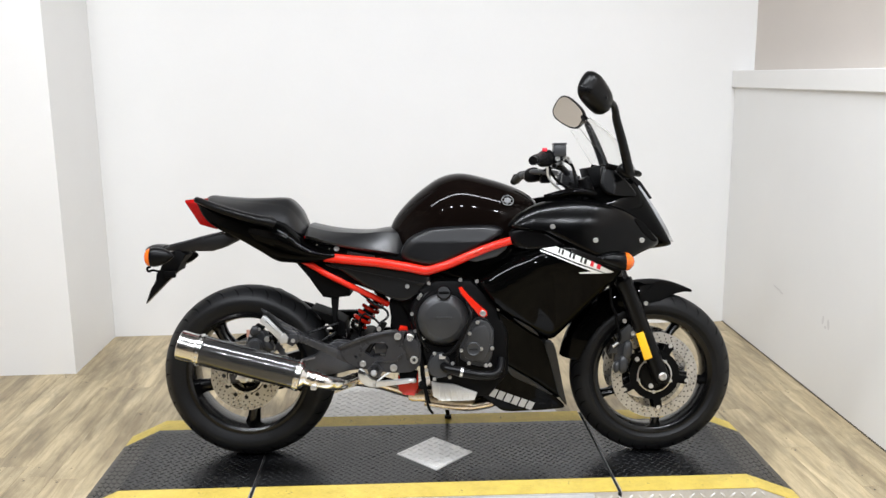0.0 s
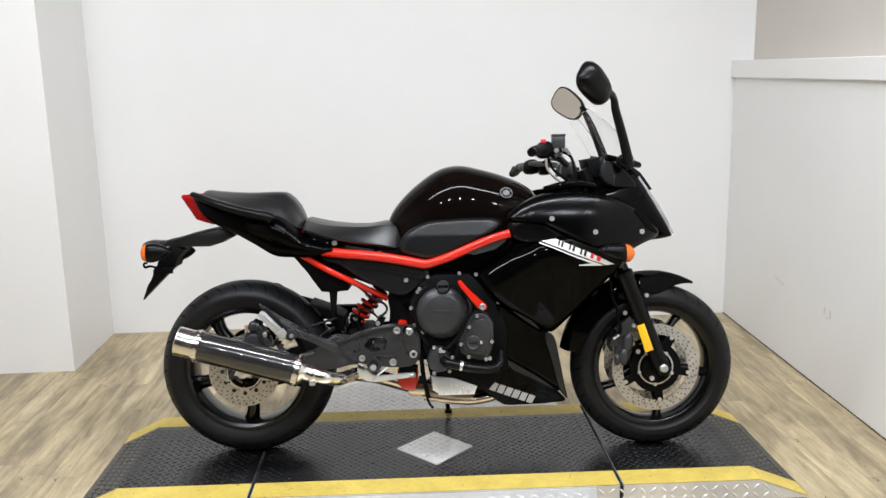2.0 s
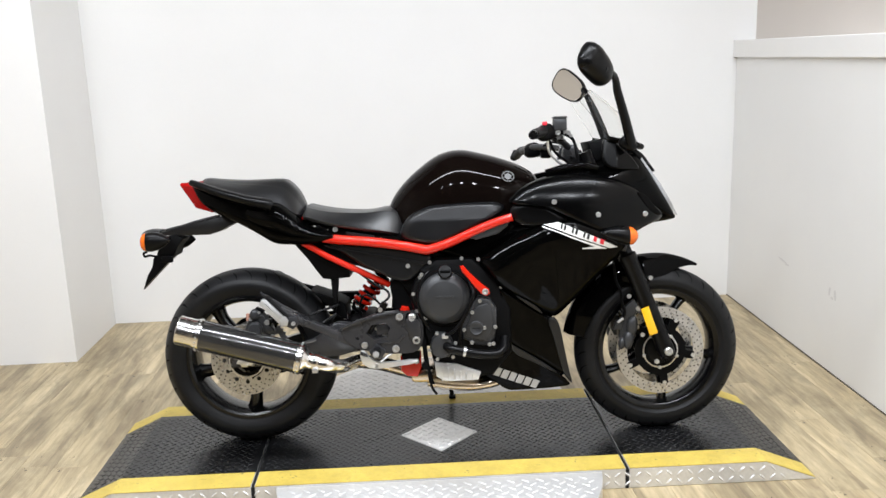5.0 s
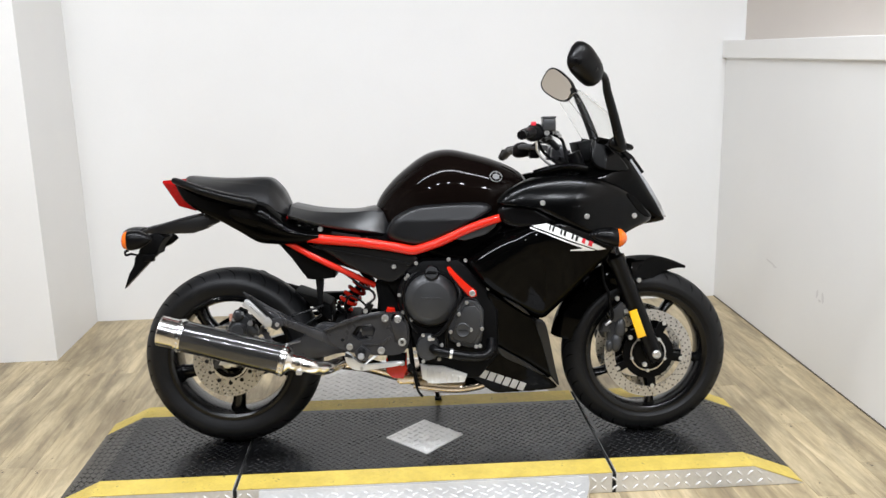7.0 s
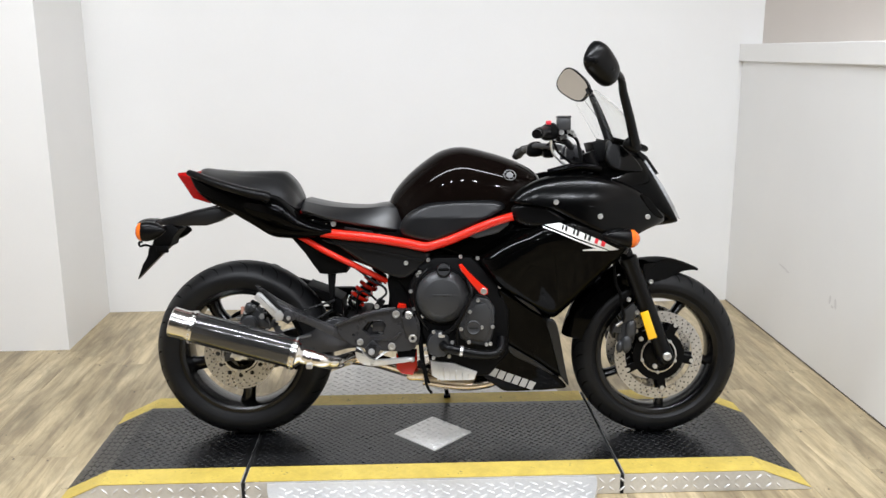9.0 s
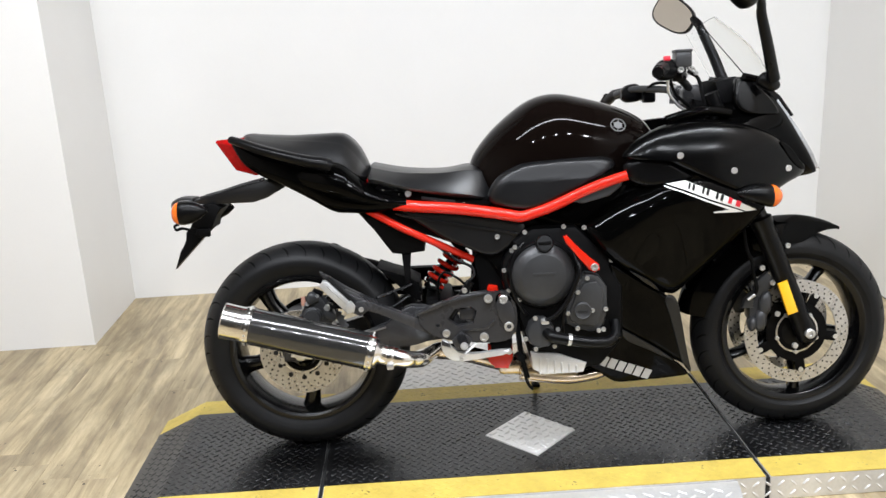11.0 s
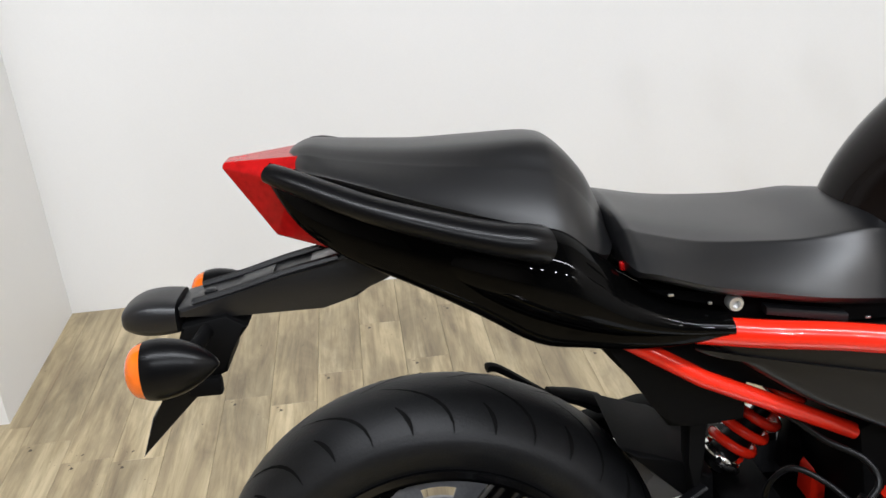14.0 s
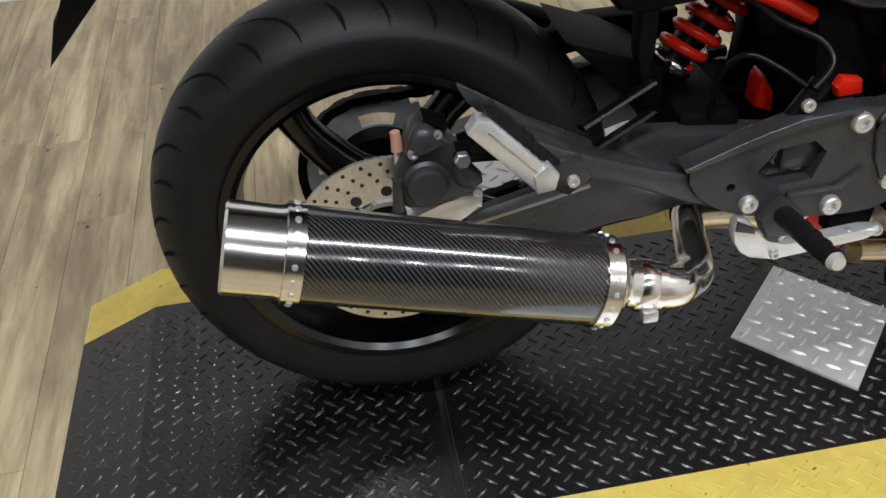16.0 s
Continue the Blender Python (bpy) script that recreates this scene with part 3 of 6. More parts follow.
# ---- wheels ----
def tyre_profile(r, w, rim):
    """Half-round tread, soft shoulder, sidewall down to the bead."""
    pts = []
    for k in range(-8, 9):
        a = k / 8
        pts.append((r - (r * 0.135) * abs(a) ** 2.3, w * a * (1 - 0.03 * abs(a))))
    pts += [(r * 0.835, w * 1.0), (r * 0.79, w * 0.965), (rim + 0.012, w * 0.86), (rim + 0.001, w * 0.8), (rim - 0.002, w * 0.7)]
    return [(rim - 0.002, -w * 0.7), (rim + 0.001, -w * 0.8), (rim + 0.012, -w * 0.86), (r * 0.79, -w * 0.965), (r * 0.835, -w * 1.0)] + pts


def rim_profile(rim, w):
    return [(rim + 0.004, -w * 0.80), (rim + 0.004, -w * 0.88), (rim - 0.006, -w * 0.88), (rim - 0.014, -w * 0.80), (rim - 0.020, -w * 0.45), (rim - 0.022, 0),
            (rim - 0.020, w * 0.45), (rim - 0.014, w * 0.80), (rim - 0.006, w * 0.88), (rim + 0.004, w * 0.88), (rim + 0.004, w * 0.80), (rim - 0.008, w * 0.5), (rim - 0.008, -w * 0.5)]


def spoke(angle, r0, r1, w0, w1, d0, d1, bend=0.0):
    """A cast wheel spoke from hub to rim, oval across."""
    bm = bmesh.new()
    rings = []
    for i in range(9):
        t = i / 8
        r = r0 + (r1 - r0) * t
        a = angle + bend * math.sin(math.pi * t * 0.9)
        flare = 1 + 0.9 * max(0, t - 0.8) / 0.2 * 0.5 + 0.6 * max(0, 0.2 - t) / 0.2
        hw, hd = (w0 + (w1 - w0) * t) * flare / 2, (d0 + (d1 - d0) * t) / 2
        u, v = Vector((math.cos(a), 0, math.sin(a))), Vector((-math.sin(a), 0, math.cos(a)))
        rings.append([bm.verts.new(u * r + v * (hw * math.cos(q)) + Vector((0, hd * math.sin(q), 0))) for q in [2 * math.pi * k / 12 for k in range(12)]])
    for a, b in zip(rings, rings[1:]):
        for k in range(12):
            bm.faces.new((a[k], a[(k + 1) % 12], b[(k + 1) % 12], b[k]))
    bm.faces.new(rings[0][::-1])
    bm.faces.new(rings[-1])
    return bm


def painted_groove(angle, r, w, sign, skew, y0, y1, wide=0.0065):
    """A slim curved sipe across the shoulder: a dark sliver just on the tread, painted for a groove's shade."""
    bm = bmesh.new()
    rows = []
    for i in range(9):
        t = i / 8
        y = (y0 + (y1 - y0) * t)
        a = angle + skew * (1 - t) ** 2
        rad = r - (r * 0.135) * (abs(y) / w) ** 2.3 + 0.0007
        half = wide / 2 * math.sin(math.pi * min(1, 0.12 + t * 0.85)) / rad
        rows.append([bm.verts.new((rad * math.cos(q), sign * y, rad * math.sin(q))) for q in (a - half, a + half)])
    for p, q in zip(rows, rows[1:]):
        bm.faces.new((p[0], p[1], q[1], q[0]))
    return bm


def wheel(name, at, r, w, rim, spoke_turn, label, thick=1.0):
    hub = part(name, lathe([(0.028, -0.07), (0.045, -0.068), (0.05, -0.03), (0.05, 0.03), (0.045, 0.068), (0.028, 0.07)], (0, 0, 0), "Y", 32), M_SATIN, BIKE, label)
    hub.location = at
    tyre = part("tyre", lathe(tyre_profile(r, w, rim), (0, 0, 0), "Y", 96, closed=True), M_RUB, hub, "black rubber tyre with curved shoulder grooves")
    part("rim", lathe(rim_profile(rim, w), (0, 0, 0), "Y", 96, closed=True), M_WHEEL, hub, "gloss black cast rim")
    for k in range(5):
        part("spoke", spoke(spoke_turn + k * 2 * math.pi / 5, 0.035, rim - 0.014, 0.060 * thick, 0.040 * thick, 0.060, 0.044, 0.1), M_WHEEL, hub)
    bm = bmesh.new()
    n = 34
    for k in range(n):
        a = 2 * math.pi * k / n
        for sign in (-1, 1):
            off = 0 if sign < 0 else math.pi / n
            one = painted_groove(a + off, r, w, sign, 0.30, w * 0.04, w * 0.93) if k % 2 == 0 else painted_groove(a + off, r, w, sign, 0.06, w * 0.52, w * 0.92)
            me = bpy.data.meshes.new("t")
            one.to_mesh(me)
            one.free()
            bm.from_mesh(me)
            bpy.data.meshes.remove(me)
    ob = part("tread_texture", bm, M_TREAD, hub, "", smooth=False)
    ob["kind"] = "stuff"
    return hub


def brake_disc(parent, y, r, inner, holes, carrier, side, windows=0):
    """A floating drilled disc with wave of holes, on a black carrier with rivets."""
    d = part("brake_disc", lathe([(r, -0.0025), (r, 0.0025), (inner, 0.0025), (inner, -0.0025)], (0, y, 0), "Y", 72, closed=True), M_DISC, parent, "drilled steel brake disc")
    bm = bmesh.new()
    for row, rad in enumerate(((r - 0.030), (r - 0.019), (r - 0.008))):
        for k in range(holes):
            a = 2 * math.pi * (k + row * 0.33) / holes
            add_lathe(bm, [(0.0027, -0.0028), (0.0027, 0.0028)], (rad * math.cos(a), y, rad * math.sin(a)), "Y", 8)
    for k in range(windows):
        a = 2 * math.pi * k / windows
        add_lathe(bm, [(0.0072, -0.0029), (0.0072, 0.0029)], ((inner + 0.0105) * math.cos(a), y, (inner + 0.0105) * math.sin(a)), "Y", 12)
    ob = part("drilling", bm, M_HOLE, d)
    ob["kind"] = "stuff"
    c = part("disc_carrier", lathe([(carrier, -0.003), (carrier, 0.003), (0.045, 0.005), (0.045, -0.005)], (0, y, 0), "Y", 48, closed=True), M_MATTE, parent, "black disc carrier")
    part("carrier_ring", lathe([(0.062, -0.0045), (0.062, 0.0045), (0.057, 0.0055), (0.057, -0.0055)], (0, y, 0), "Y", 40, closed=True), M_DISC, c, "bright inner ring")
    for k in range(5):
        a = 2 * math.pi * k / 5 + 0.5
        part("carrier_arm", box((-0.014, y - 0.003, carrier - 0.006), (0.014, y + 0.003, inner + 0.004), 0.002), M_MATTE, c).rotation_euler = (0, a, 0)
        part("rivet", lathe([(0.007, -0.005), (0.007, 0.005)], (inner * math.sin(a), y, inner * math.cos(a)), "Y", 12), M_ZINC, c)
        part("bolt", lathe([(0.006, 0), (0.006, 0.006), (0, 0.007)], (0, 0, 0), "Y", 10), M_ZINC, c).matrix_local = Matrix.Translation((0.06 * math.cos(a + 0.4), y + side * 0.003, 0.06 * math.sin(a + 0.4))) @ (Matrix.Identity(4) if side > 0 else Matrix.Rotation(math.pi, 4, "X"))
    return d


rear = wheel("rear_wheel", AX_R, RR, 0.08, 0.212, radians(-93), "black five-spoke cast rear wheel")
front = wheel("front_wheel", AX_F, RF, 0.06, 0.21, radians(-86), "black five-spoke cast front wheel", 0.62)
front.rotation_euler = (0, 0, radians(2.0))
brake_disc(rear, -0.098, 0.1225, 0.066, 30, 0.058, -1, 12)
for side in (-1, 1):
    brake_disc(front, side * 0.066, 0.152, 0.116, 36, 0.088, side)
# sprocket and chain on the far side
teeth = 46
o = []
for k in range(teeth * 2):
    a = 2 * math.pi * k / (teeth * 2)
    o.append(((0.117 if k % 2 else 0.109) * math.cos(a), (0.117 if k % 2 else 0.109) * math.sin(a)))
slots = []
for k in range(5):
    a0 = 2 * math.pi * k / 5
    slots.append([((0.09 if j < 5 else 0.072) * math.cos(a0 + (j if j < 5 else 9 - j) * 0.15), (0.09 if j < 5 else 0.072) * math.sin(a0 + (j if j < 5 else 9 - j) * 0.15)) for j in range(10)])
part("sprocket", prism_holed(o, slots, 0.088, 0.094, 0.05, False), M_SPROCKET, rear, "toothed steel sprocket")
part("sprocket_hub", lathe([(0.07, 0.05), (0.07, 0.086), (0.03, 0.09), (0.03, 0.11)], (0, 0, 0), "Y", 36), M_MATTE, rear)
bm = bmesh.new()
LINK = 0.0159
pts = []
cx, cz, cr = 0.60, 0.40 - RR, 0.034
length = math.hypot(cx, cz)
for k in range(int(math.pi * 0.113 / LINK) + 3):
    a = math.pi * 0.5 + LINK / 0.113 * k
    pts.append((0.113 * math.cos(a), 0.113 * math.sin(a), a + math.pi / 2))
for s, rr in ((1, 0.113), (-1, 0.113)):
    for k in range(int(0.52 / LINK)):
        t = k * LINK / length
        pts.append((cx * t, s * (0.113 * (1 - t) + cr * t) + cz * t, math.atan2(cz + s * (cr - 0.113), cx)))
for k, (x, z, a) in enumerate(pts):
    m = Matrix.Translation((x, 0.091, z)) @ Matrix.Rotation(-a, 4, "Y")
    w = 0.009 if k % 2 else 0.006
    bmesh.ops.create_cube(bm, size=1, matrix=m @ Matrix.Diagonal((0.0185, 2 * w, 0.0125, 1)))
chain = part("chain", bm, M_MATTE, BIKE, "black roller chain", smooth=False)
chain.location = AX_R

# ---- swingarm, axle, hugger ----
SWING = [(-0.05, 0.325), (0.03, 0.327), (0.103, 0.335), (0.188, 0.358), (0.246, 0.371), (0.286, 0.418), (0.32, 0.430), (0.44, 0.418), (0.58, 0.40), (0.585, 0.345), (0.44, 0.335), (0.363, 0.327), (0.326, 0.324), (0.284, 0.308), (0.20, 0.296), (0.10, 0.288), (-0.05, 0.282)]
swing = part("swingarm", plate(SWING, -0.125, -0.085, 0.007), M_CAST, BIKE, "dark cast swingarm")
part("swingarm_far", plate(SWING, 0.11, 0.15, 0.008), M_CAST, BIKE)
# Bridge coloured black for the shade inside; the arm is cast grey.
part("swingarm_bridge", box((0.36, -0.1, 0.36), (0.44, 0.13, 0.44), 0.012), M_MATTE, swing)
part("swingarm_rail", tube([(0.226, -0.146, 0.463), (0.323, -0.099, 0.487)], 0.0042, 8, curve=False, flat=1.9), M_SATIN, swing)
part("swingarm_rail", tube([(0.250, -0.122, 0.420), (0.318, -0.12, 0.460)], 0.0042, 8, curve=False, flat=1.9), M_SATIN, swing)
part("axle_nut", lathe([(0.018, 0), (0.018, 0.014), (0.012, 0.018), (0, 0.018)], (0, -0.126, RR), "Y", 6, turn=Matrix(((1, 0, 0), (0, 0, -1), (0, 1, 0)))), M_ZINC, swing)
part("chain_guard", plate([(0.05, 0.44), (0.30, 0.50), (0.42, 0.50), (0.42, 0.46), (0.28, 0.46), (0.06, 0.415)], 0.085, 0.125, 0.004), M_MATTE, BIKE)
# Added dark backing that closes the view behind the spring.
part("shock_backing", plate([(0.502, 0.535), (0.56, 0.56), (0.56, 0.42), (0.49, 0.40)], 0.05, 0.08, 0.006), M_MATTE, BIKE)
part("mud_guard", plate([(0.225, 0.535), (0.30, 0.508), (0.345, 0.485), (0.348, 0.43), (0.325, 0.44)], -0.075, 0.075, 0.006), M_MATTE, BIKE, "black plastic guard in front of the tyre")
# Added black box; hides the bright plate seen through the gap.
part("under_filler", box((0.39, -0.075, 0.325), (0.56, 0.115, 0.355), 0.006), M_MATTE, BIKE, "added black filler between the swingarm sides")
part("link_bolt", lathe([(0.007, -0.004), (0.007, 0.012), (0.005, 0.014), (0.005, 0.024), (0, 0.025)], (0.342, -0.062, 0.434), sides=14, turn=Matrix.Identity(3)), M_ZINC, swing)
# Paler strip on the arm: lamp light on its top edge put into colour.
part("swingarm_lit_edge", plate([(0.095, 0.3325), (0.188, 0.356), (0.246, 0.370), (0.245, 0.3755), (0.187, 0.361), (0.095, 0.338)], -0.128, -0.105, 0.0015), M_EDGE, swing, "pale strip painted as the lit top edge")

# rear caliper
cal = part("rear_caliper", plate([(0.006, 0.400), (0.012, 0.437), (0.026, 0.444), (0.030, 0.482), (0.042, 0.490), (0.072, 0.474), (0.081, 0.450), (0.100, 0.425), (0.110, 0.401), (0.104, 0.388), (0.074, 0.388), (0.02, 0.376)], -0.146, -0.095, 0.006, True, 0.012), M_CASE, BIKE, "dark grey brake caliper")
FACE_RIGHT = Matrix(((1, 0, 0), (0, 0, -1), (0, 1, 0)))
part("piston_cover", lathe([(0.0275, -0.006), (0.0275, 0.006), (0.0235, 0.010), (0.0235, 0.020), (0.021, 0.024), (0.0, 0.0245)], (0.046, -0.146, 0.419), turn=FACE_RIGHT, sides=32), M_CASE, cal)
part("caliper_lobe", loft(refine([(0.030, 0.462, 0.474, 0.008, 2.6, -0.146), (0.038, 0.452, 0.488, 0.014, 2.8, -0.146), (0.052, 0.455, 0.488, 0.014, 2.8, -0.146), (0.066, 0.462, 0.474, 0.007, 2.6, -0.146)], 3), 18), M_CASE, cal)
part("caliper_lobe", loft(refine([(0.076, 0.420, 0.430, 0.008, 2.6, -0.146), (0.084, 0.408, 0.446, 0.013, 2.8, -0.146), (0.098, 0.404, 0.434, 0.013, 2.8, -0.146), (0.110, 0.408, 0.420, 0.006, 2.6, -0.146)], 3), 18), M_CASE, cal)
part("caliper_bridge", box((0.078, -0.150, 0.428), (0.100, -0.118, 0.452), 0.005), M_SATIN, cal)
part("guide_pin", tube([(0.011, -0.150, 0.382), (0.012, -0.150, 0.404), (0.013, -0.150, 0.425)], (0.0075, 0.0062), 14, curve=False), M_CASE, cal)
part("pin_boot", tube([(0.010, -0.150, 0.372), (0.011, -0.150, 0.384)], 0.0092, 14, curve=False), M_RUB, cal)
part("bleeder_screw", tube([(0.017, -0.120, 0.428), (0.017, -0.119, 0.450)], 0.0046, 12, curve=False), M_ZINC, cal)
part("bleeder_cap", tube([(0.017, -0.119, 0.446), (0.017, -0.118, 0.458), (0.016, -0.118, 0.470)], (0.0072, 0.0058), 14), M_COPPER, cal, "brown rubber bleeder cap")
part("pad_clip", plate([(0.046, 0.486), (0.072, 0.474), (0.075, 0.479), (0.048, 0.492)], -0.140, -0.105, 0.001), M_SATIN, cal)
part("caliper_bracket", plate([(-0.03, 0.30), (0.0, 0.352), (0.030, 0.368), (0.068, 0.372), (0.078, 0.386), (0.113, 0.381), (0.112, 0.364), (0.05, 0.33), (0.03, 0.29)], -0.135, -0.105, 0.005), M_BRUSH, cal, "bare aluminium bracket")
part("banjo_bolt", lathe([(0.010, 0), (0.010, 0.008), (0.008, 0.010), (0, 0.010)], (0.088, -0.150, 0.444), turn=FACE_RIGHT, sides=6), M_ZINC, cal)
part("brake_hose", tube([(0.088, -0.152, 0.444), (0.112, -0.157, 0.446), (0.14, -0.15, 0.440), (0.20, -0.13, 0.425)], 0.0048, 10), M_MATTE, cal)
for x, z, r in ((0.033, 0.457, 0.0065), (0.062, 0.478, 0.005), (0.104, 0.398, 0.006)):
    bolt(x, -0.150, z, r, cal)

# ---- exhaust ----
A0, A1 = Vector((-0.168, -0.2882, 0.4551)), Vector((0.232, -0.280, 0.343))
AXIS = (A1 - A0).normalized()
TURN = axis_turn(AXIS)
LEN = (A1 - A0).length


def along(profile, sides=56):
    return lathe(profile, A0, sides=sides, turn=TURN)


sleeve = along([(0.0475, 0.062), (0.0493, 0.065), (0.0493, LEN - 0.012), (0.0475, LEN - 0.008)])
uv = sleeve.loops.layers.uv.new("UVMap")
inv = TURN.inverted()
for f in sleeve.faces:
    ang = []
    for lp in f.loops:
        q = inv @ (lp.vert.co - A0)
        ang.append((math.atan2(q.y, q.x), q.z))
    ref = ang[0][0]
    for lp, (a, h) in zip(f.loops, ang):
        while a - ref > math.pi:
            a -= 2 * math.pi
        while a - ref < -math.pi:
            a += 2 * math.pi
        lp[uv].uv = (h, a * 0.0493)
muffler = part("muffler", sleeve, M_CARBON, BIKE, "carbon-fibre muffler sleeve with polished steel ends")
part("muffler_tip", along([(0.0, 0.05), (0.041, 0.05), (0.042, 0.004), (0.0445, 0.0), (0.0472, 0.003), (0.0472, 0.052), (0.0487, 0.058), (0.0487, 0.066)]), M_STEEL, muffler, "polished steel muffler outlet")
for s in (0.058, LEN - 0.03):
    part("clamp_band", along([(0.0494, s), (0.0515, s + 0.001), (0.0515, s + 0.019), (0.0494, s + 0.020)]), M_STEEL, muffler, "polished steel band")
bm = bmesh.new()
for s in (0.068, LEN - 0.02):
    for k in range(20):
        a = 2 * math.pi * k / 20
        c = A0 + AXIS * s + TURN @ Vector((0.0515 * math.cos(a), 0.0515 * math.sin(a), 0))
        d = TURN @ Vector((math.cos(a), math.sin(a), 0))
        add_lathe(bm, [(0.0033, 0), (0.003, 0.0015), (0, 0.002)], c, sides=8, turn=axis_turn(d))
ob = part("riveting", bm, M_ZINC, muffler)
ob["kind"] = "stuff"
part("muffler_neck", along([(0.045, LEN - 0.012), (0.041, LEN - 0.002), (0.029, LEN + 0.006), (0.027, LEN + 0.012), (0.027, LEN + 0.05), (0.027, LEN + 0.052)]), M_STEEL, muffler, "polished steel neck")
part("neck_clamp", along([(0.0273, LEN + 0.022), (0.0284, LEN + 0.024), (0.0284, LEN + 0.04), (0.0273, LEN + 0.042)]), M_STEEL, muffler)
part("clamp_screw", box((0.256, -0.312, 0.305), (0.274, -0.296, 0.320), 0.003), M_ZINC, muffler)
N0 = A0 + AXIS * (LEN + 0.04)
part("link_pipe", tube([N0, N0 + AXIS * 0.03, (0.318, -0.262, 0.316), (0.343, -0.236, 0.308), (0.358, -0.19, 0.302), (0.372, -0.14, 0.298), (0.392, -0.09, 0.292), (0.44, -0.07, 0.278)], (0.0245, 0.0185), 18), M_STEEL, BIKE, "bent polished link pipe")
part("collector_pipe", tube([(0.38, -0.09, 0.288), (0.46, -0.075, 0.272), (0.55, -0.075, 0.245), (0.66, -0.07, 0.212), (0.77, -0.06, 0.195), (0.88, -0.06, 0.205)], 0.024, 16), M_HEAT, BIKE, "heat-tinted exhaust pipe")
part("header_pipe", tube([(0.62, -0.12, 0.215), (0.72, -0.11, 0.196), (0.80, -0.10, 0.193), (0.88, -0.09, 0.215), (0.95, -0.08, 0.30)], 0.017, 14), M_HEAT, BIKE, "heat-tinted header pipe")
for y in (-0.04, 0.02, 0.07):
    part("header_pipe", tube([(0.64, y, 0.205), (0.76, y, 0.188), (0.88, y, 0.215), (0.95, y, 0.32)], 0.017, 12), M_HEAT, BIKE)
part("collector_box", box((0.56, -0.10, 0.205), (0.70, 0.08, 0.255), 0.015), M_HEAT, BIKE)

# ---- frame ----
part("frame_tube", tube([(0.29, -0.152, 0.722), (0.36, -0.16, 0.714), (0.45, -0.168, 0.706), (0.55, -0.174, 0.691), (0.622, -0.178, 0.677)], 0.0158, 18), M_RED, BIKE, "bright red enamelled upper frame tube")
part("frame_tube_bend", tube([(0.60, -0.177, 0.6815), (0.632, -0.18, 0.676), (0.665, -0.184, 0.684), (0.72, -0.192, 0.703), (0.80, -0.205, 0.739), (0.86, -0.215, 0.762), (0.912, -0.222, 0.778)], (0.0158, 0.0132), 18), M_RED, BIKE, "bright red enamelled frame tube rising to the fairing")
part("subframe_tube", tube([(0.205, -0.122, 0.712), (0.30, -0.147, 0.660), (0.40, -0.126, 0.606), (0.500, -0.107, 0.552)], 0.0102, 18, curve=False), M_RED, BIKE, "bright red enamelled lower rear tube")
part("frame_tube_far", tube([(0.27, 0.145, 0.724), (0.45, 0.168, 0.706), (0.63, 0.18, 0.676), (0.72, 0.192, 0.703), (0.912, 0.222, 0.778)], 0.0215, 12), M_RED, BIKE)
part("subframe_tube_far", tube([(0.185, 0.12, 0.71), (0.34, 0.132, 0.632), (0.495, 0.138, 0.563)], 0.018, 12), M_RED, BIKE)
down = part("engine_hanger", plate([(0.738, 0.624), (0.749, 0.627), (0.770, 0.601), (0.812, 0.561), (0.831, 0.546), (0.833, 0.531), (0.819, 0.524), (0.803, 0.533), (0.775, 0.569), (0.744, 0.606)], -0.240, -0.215, 0.005), M_RED, BIKE, "bright red engine hanger bar")
bolt(0.818, -0.240, 0.540, 0.0105, down)
part("pivot_plate", plate([(0.50, 0.56), (0.60, 0.62), (0.64, 0.60), (0.64, 0.34), (0.56, 0.33), (0.52, 0.42)], -0.12, 0.12, 0.01), M_MATTE, BIKE, "black frame pivot plate")
part("red_bracket", plate([(0.534, 0.470), (0.540, 0.482), (0.564, 0.478), (0.568, 0.460), (0.538, 0.458)], -0.135, -0.115, 0.004), M_RED, BIKE, "red bracket")
part("red_bracket", plate([(0.530, 0.310), (0.600, 0.325), (0.600, 0.268), (0.586, 0.238), (0.550, 0.242), (0.531, 0.260)], -0.140, -0.115, 0.005), M_RED, BIKE, "red lower bracket")
part("linkage", plate([(0.497, 0.395), (0.499, 0.430), (0.504, 0.440), (0.520, 0.415), (0.522, 0.385)], -0.02, 0.02, 0.005), M_RED, BIKE, "red suspension linkage")

# ---- engine ----
engine = part("engine", plate([(0.605, 0.61), (0.66, 0.645), (0.78, 0.645), (0.86, 0.57), (0.905, 0.47), (0.905, 0.32), (0.84, 0.245), (0.70, 0.235), (0.645, 0.28), (0.62, 0.40)], -0.185, 0.185, 0.02), M_MATTE, BIKE, "dark grey engine with round clutch cover")
FLIP = Matrix(((1, 0, 0), (0, 0, -1), (0, 1, 0)))


def cover(profile, x, y, z, sides=56):
    return lathe(profile, (x, y, z), turn=FLIP, sides=sides)


CX, CZ = 0.686, 0.516
clutch = part("clutch_housing", cover([(0.112, -0.03), (0.113, 0.0), (0.112, 0.018), (0.106, 0.026), (0.098, 0.03), (0.095, 0.05), (0.09, 0.055)], CX, -0.142, CZ), M_SATIN, engine, "black clutch housing with a ring of bolts")
part("clutch_cover", cover([(0.087, 0.05), (0.0855, 0.058), (0.080, 0.066), (0.062, 0.078), (0.058, 0.0795), (0, 0.080)], CX, -0.142, CZ, 64), M_CASE, engine, "domed dark grey clutch cover")
for k in range(11):
    a = 2 * math.pi * (k + 0.3) / 11
    bolt(CX + 0.105 * math.cos(a), -0.167, CZ + 0.105 * math.sin(a), 0.0065, clutch)
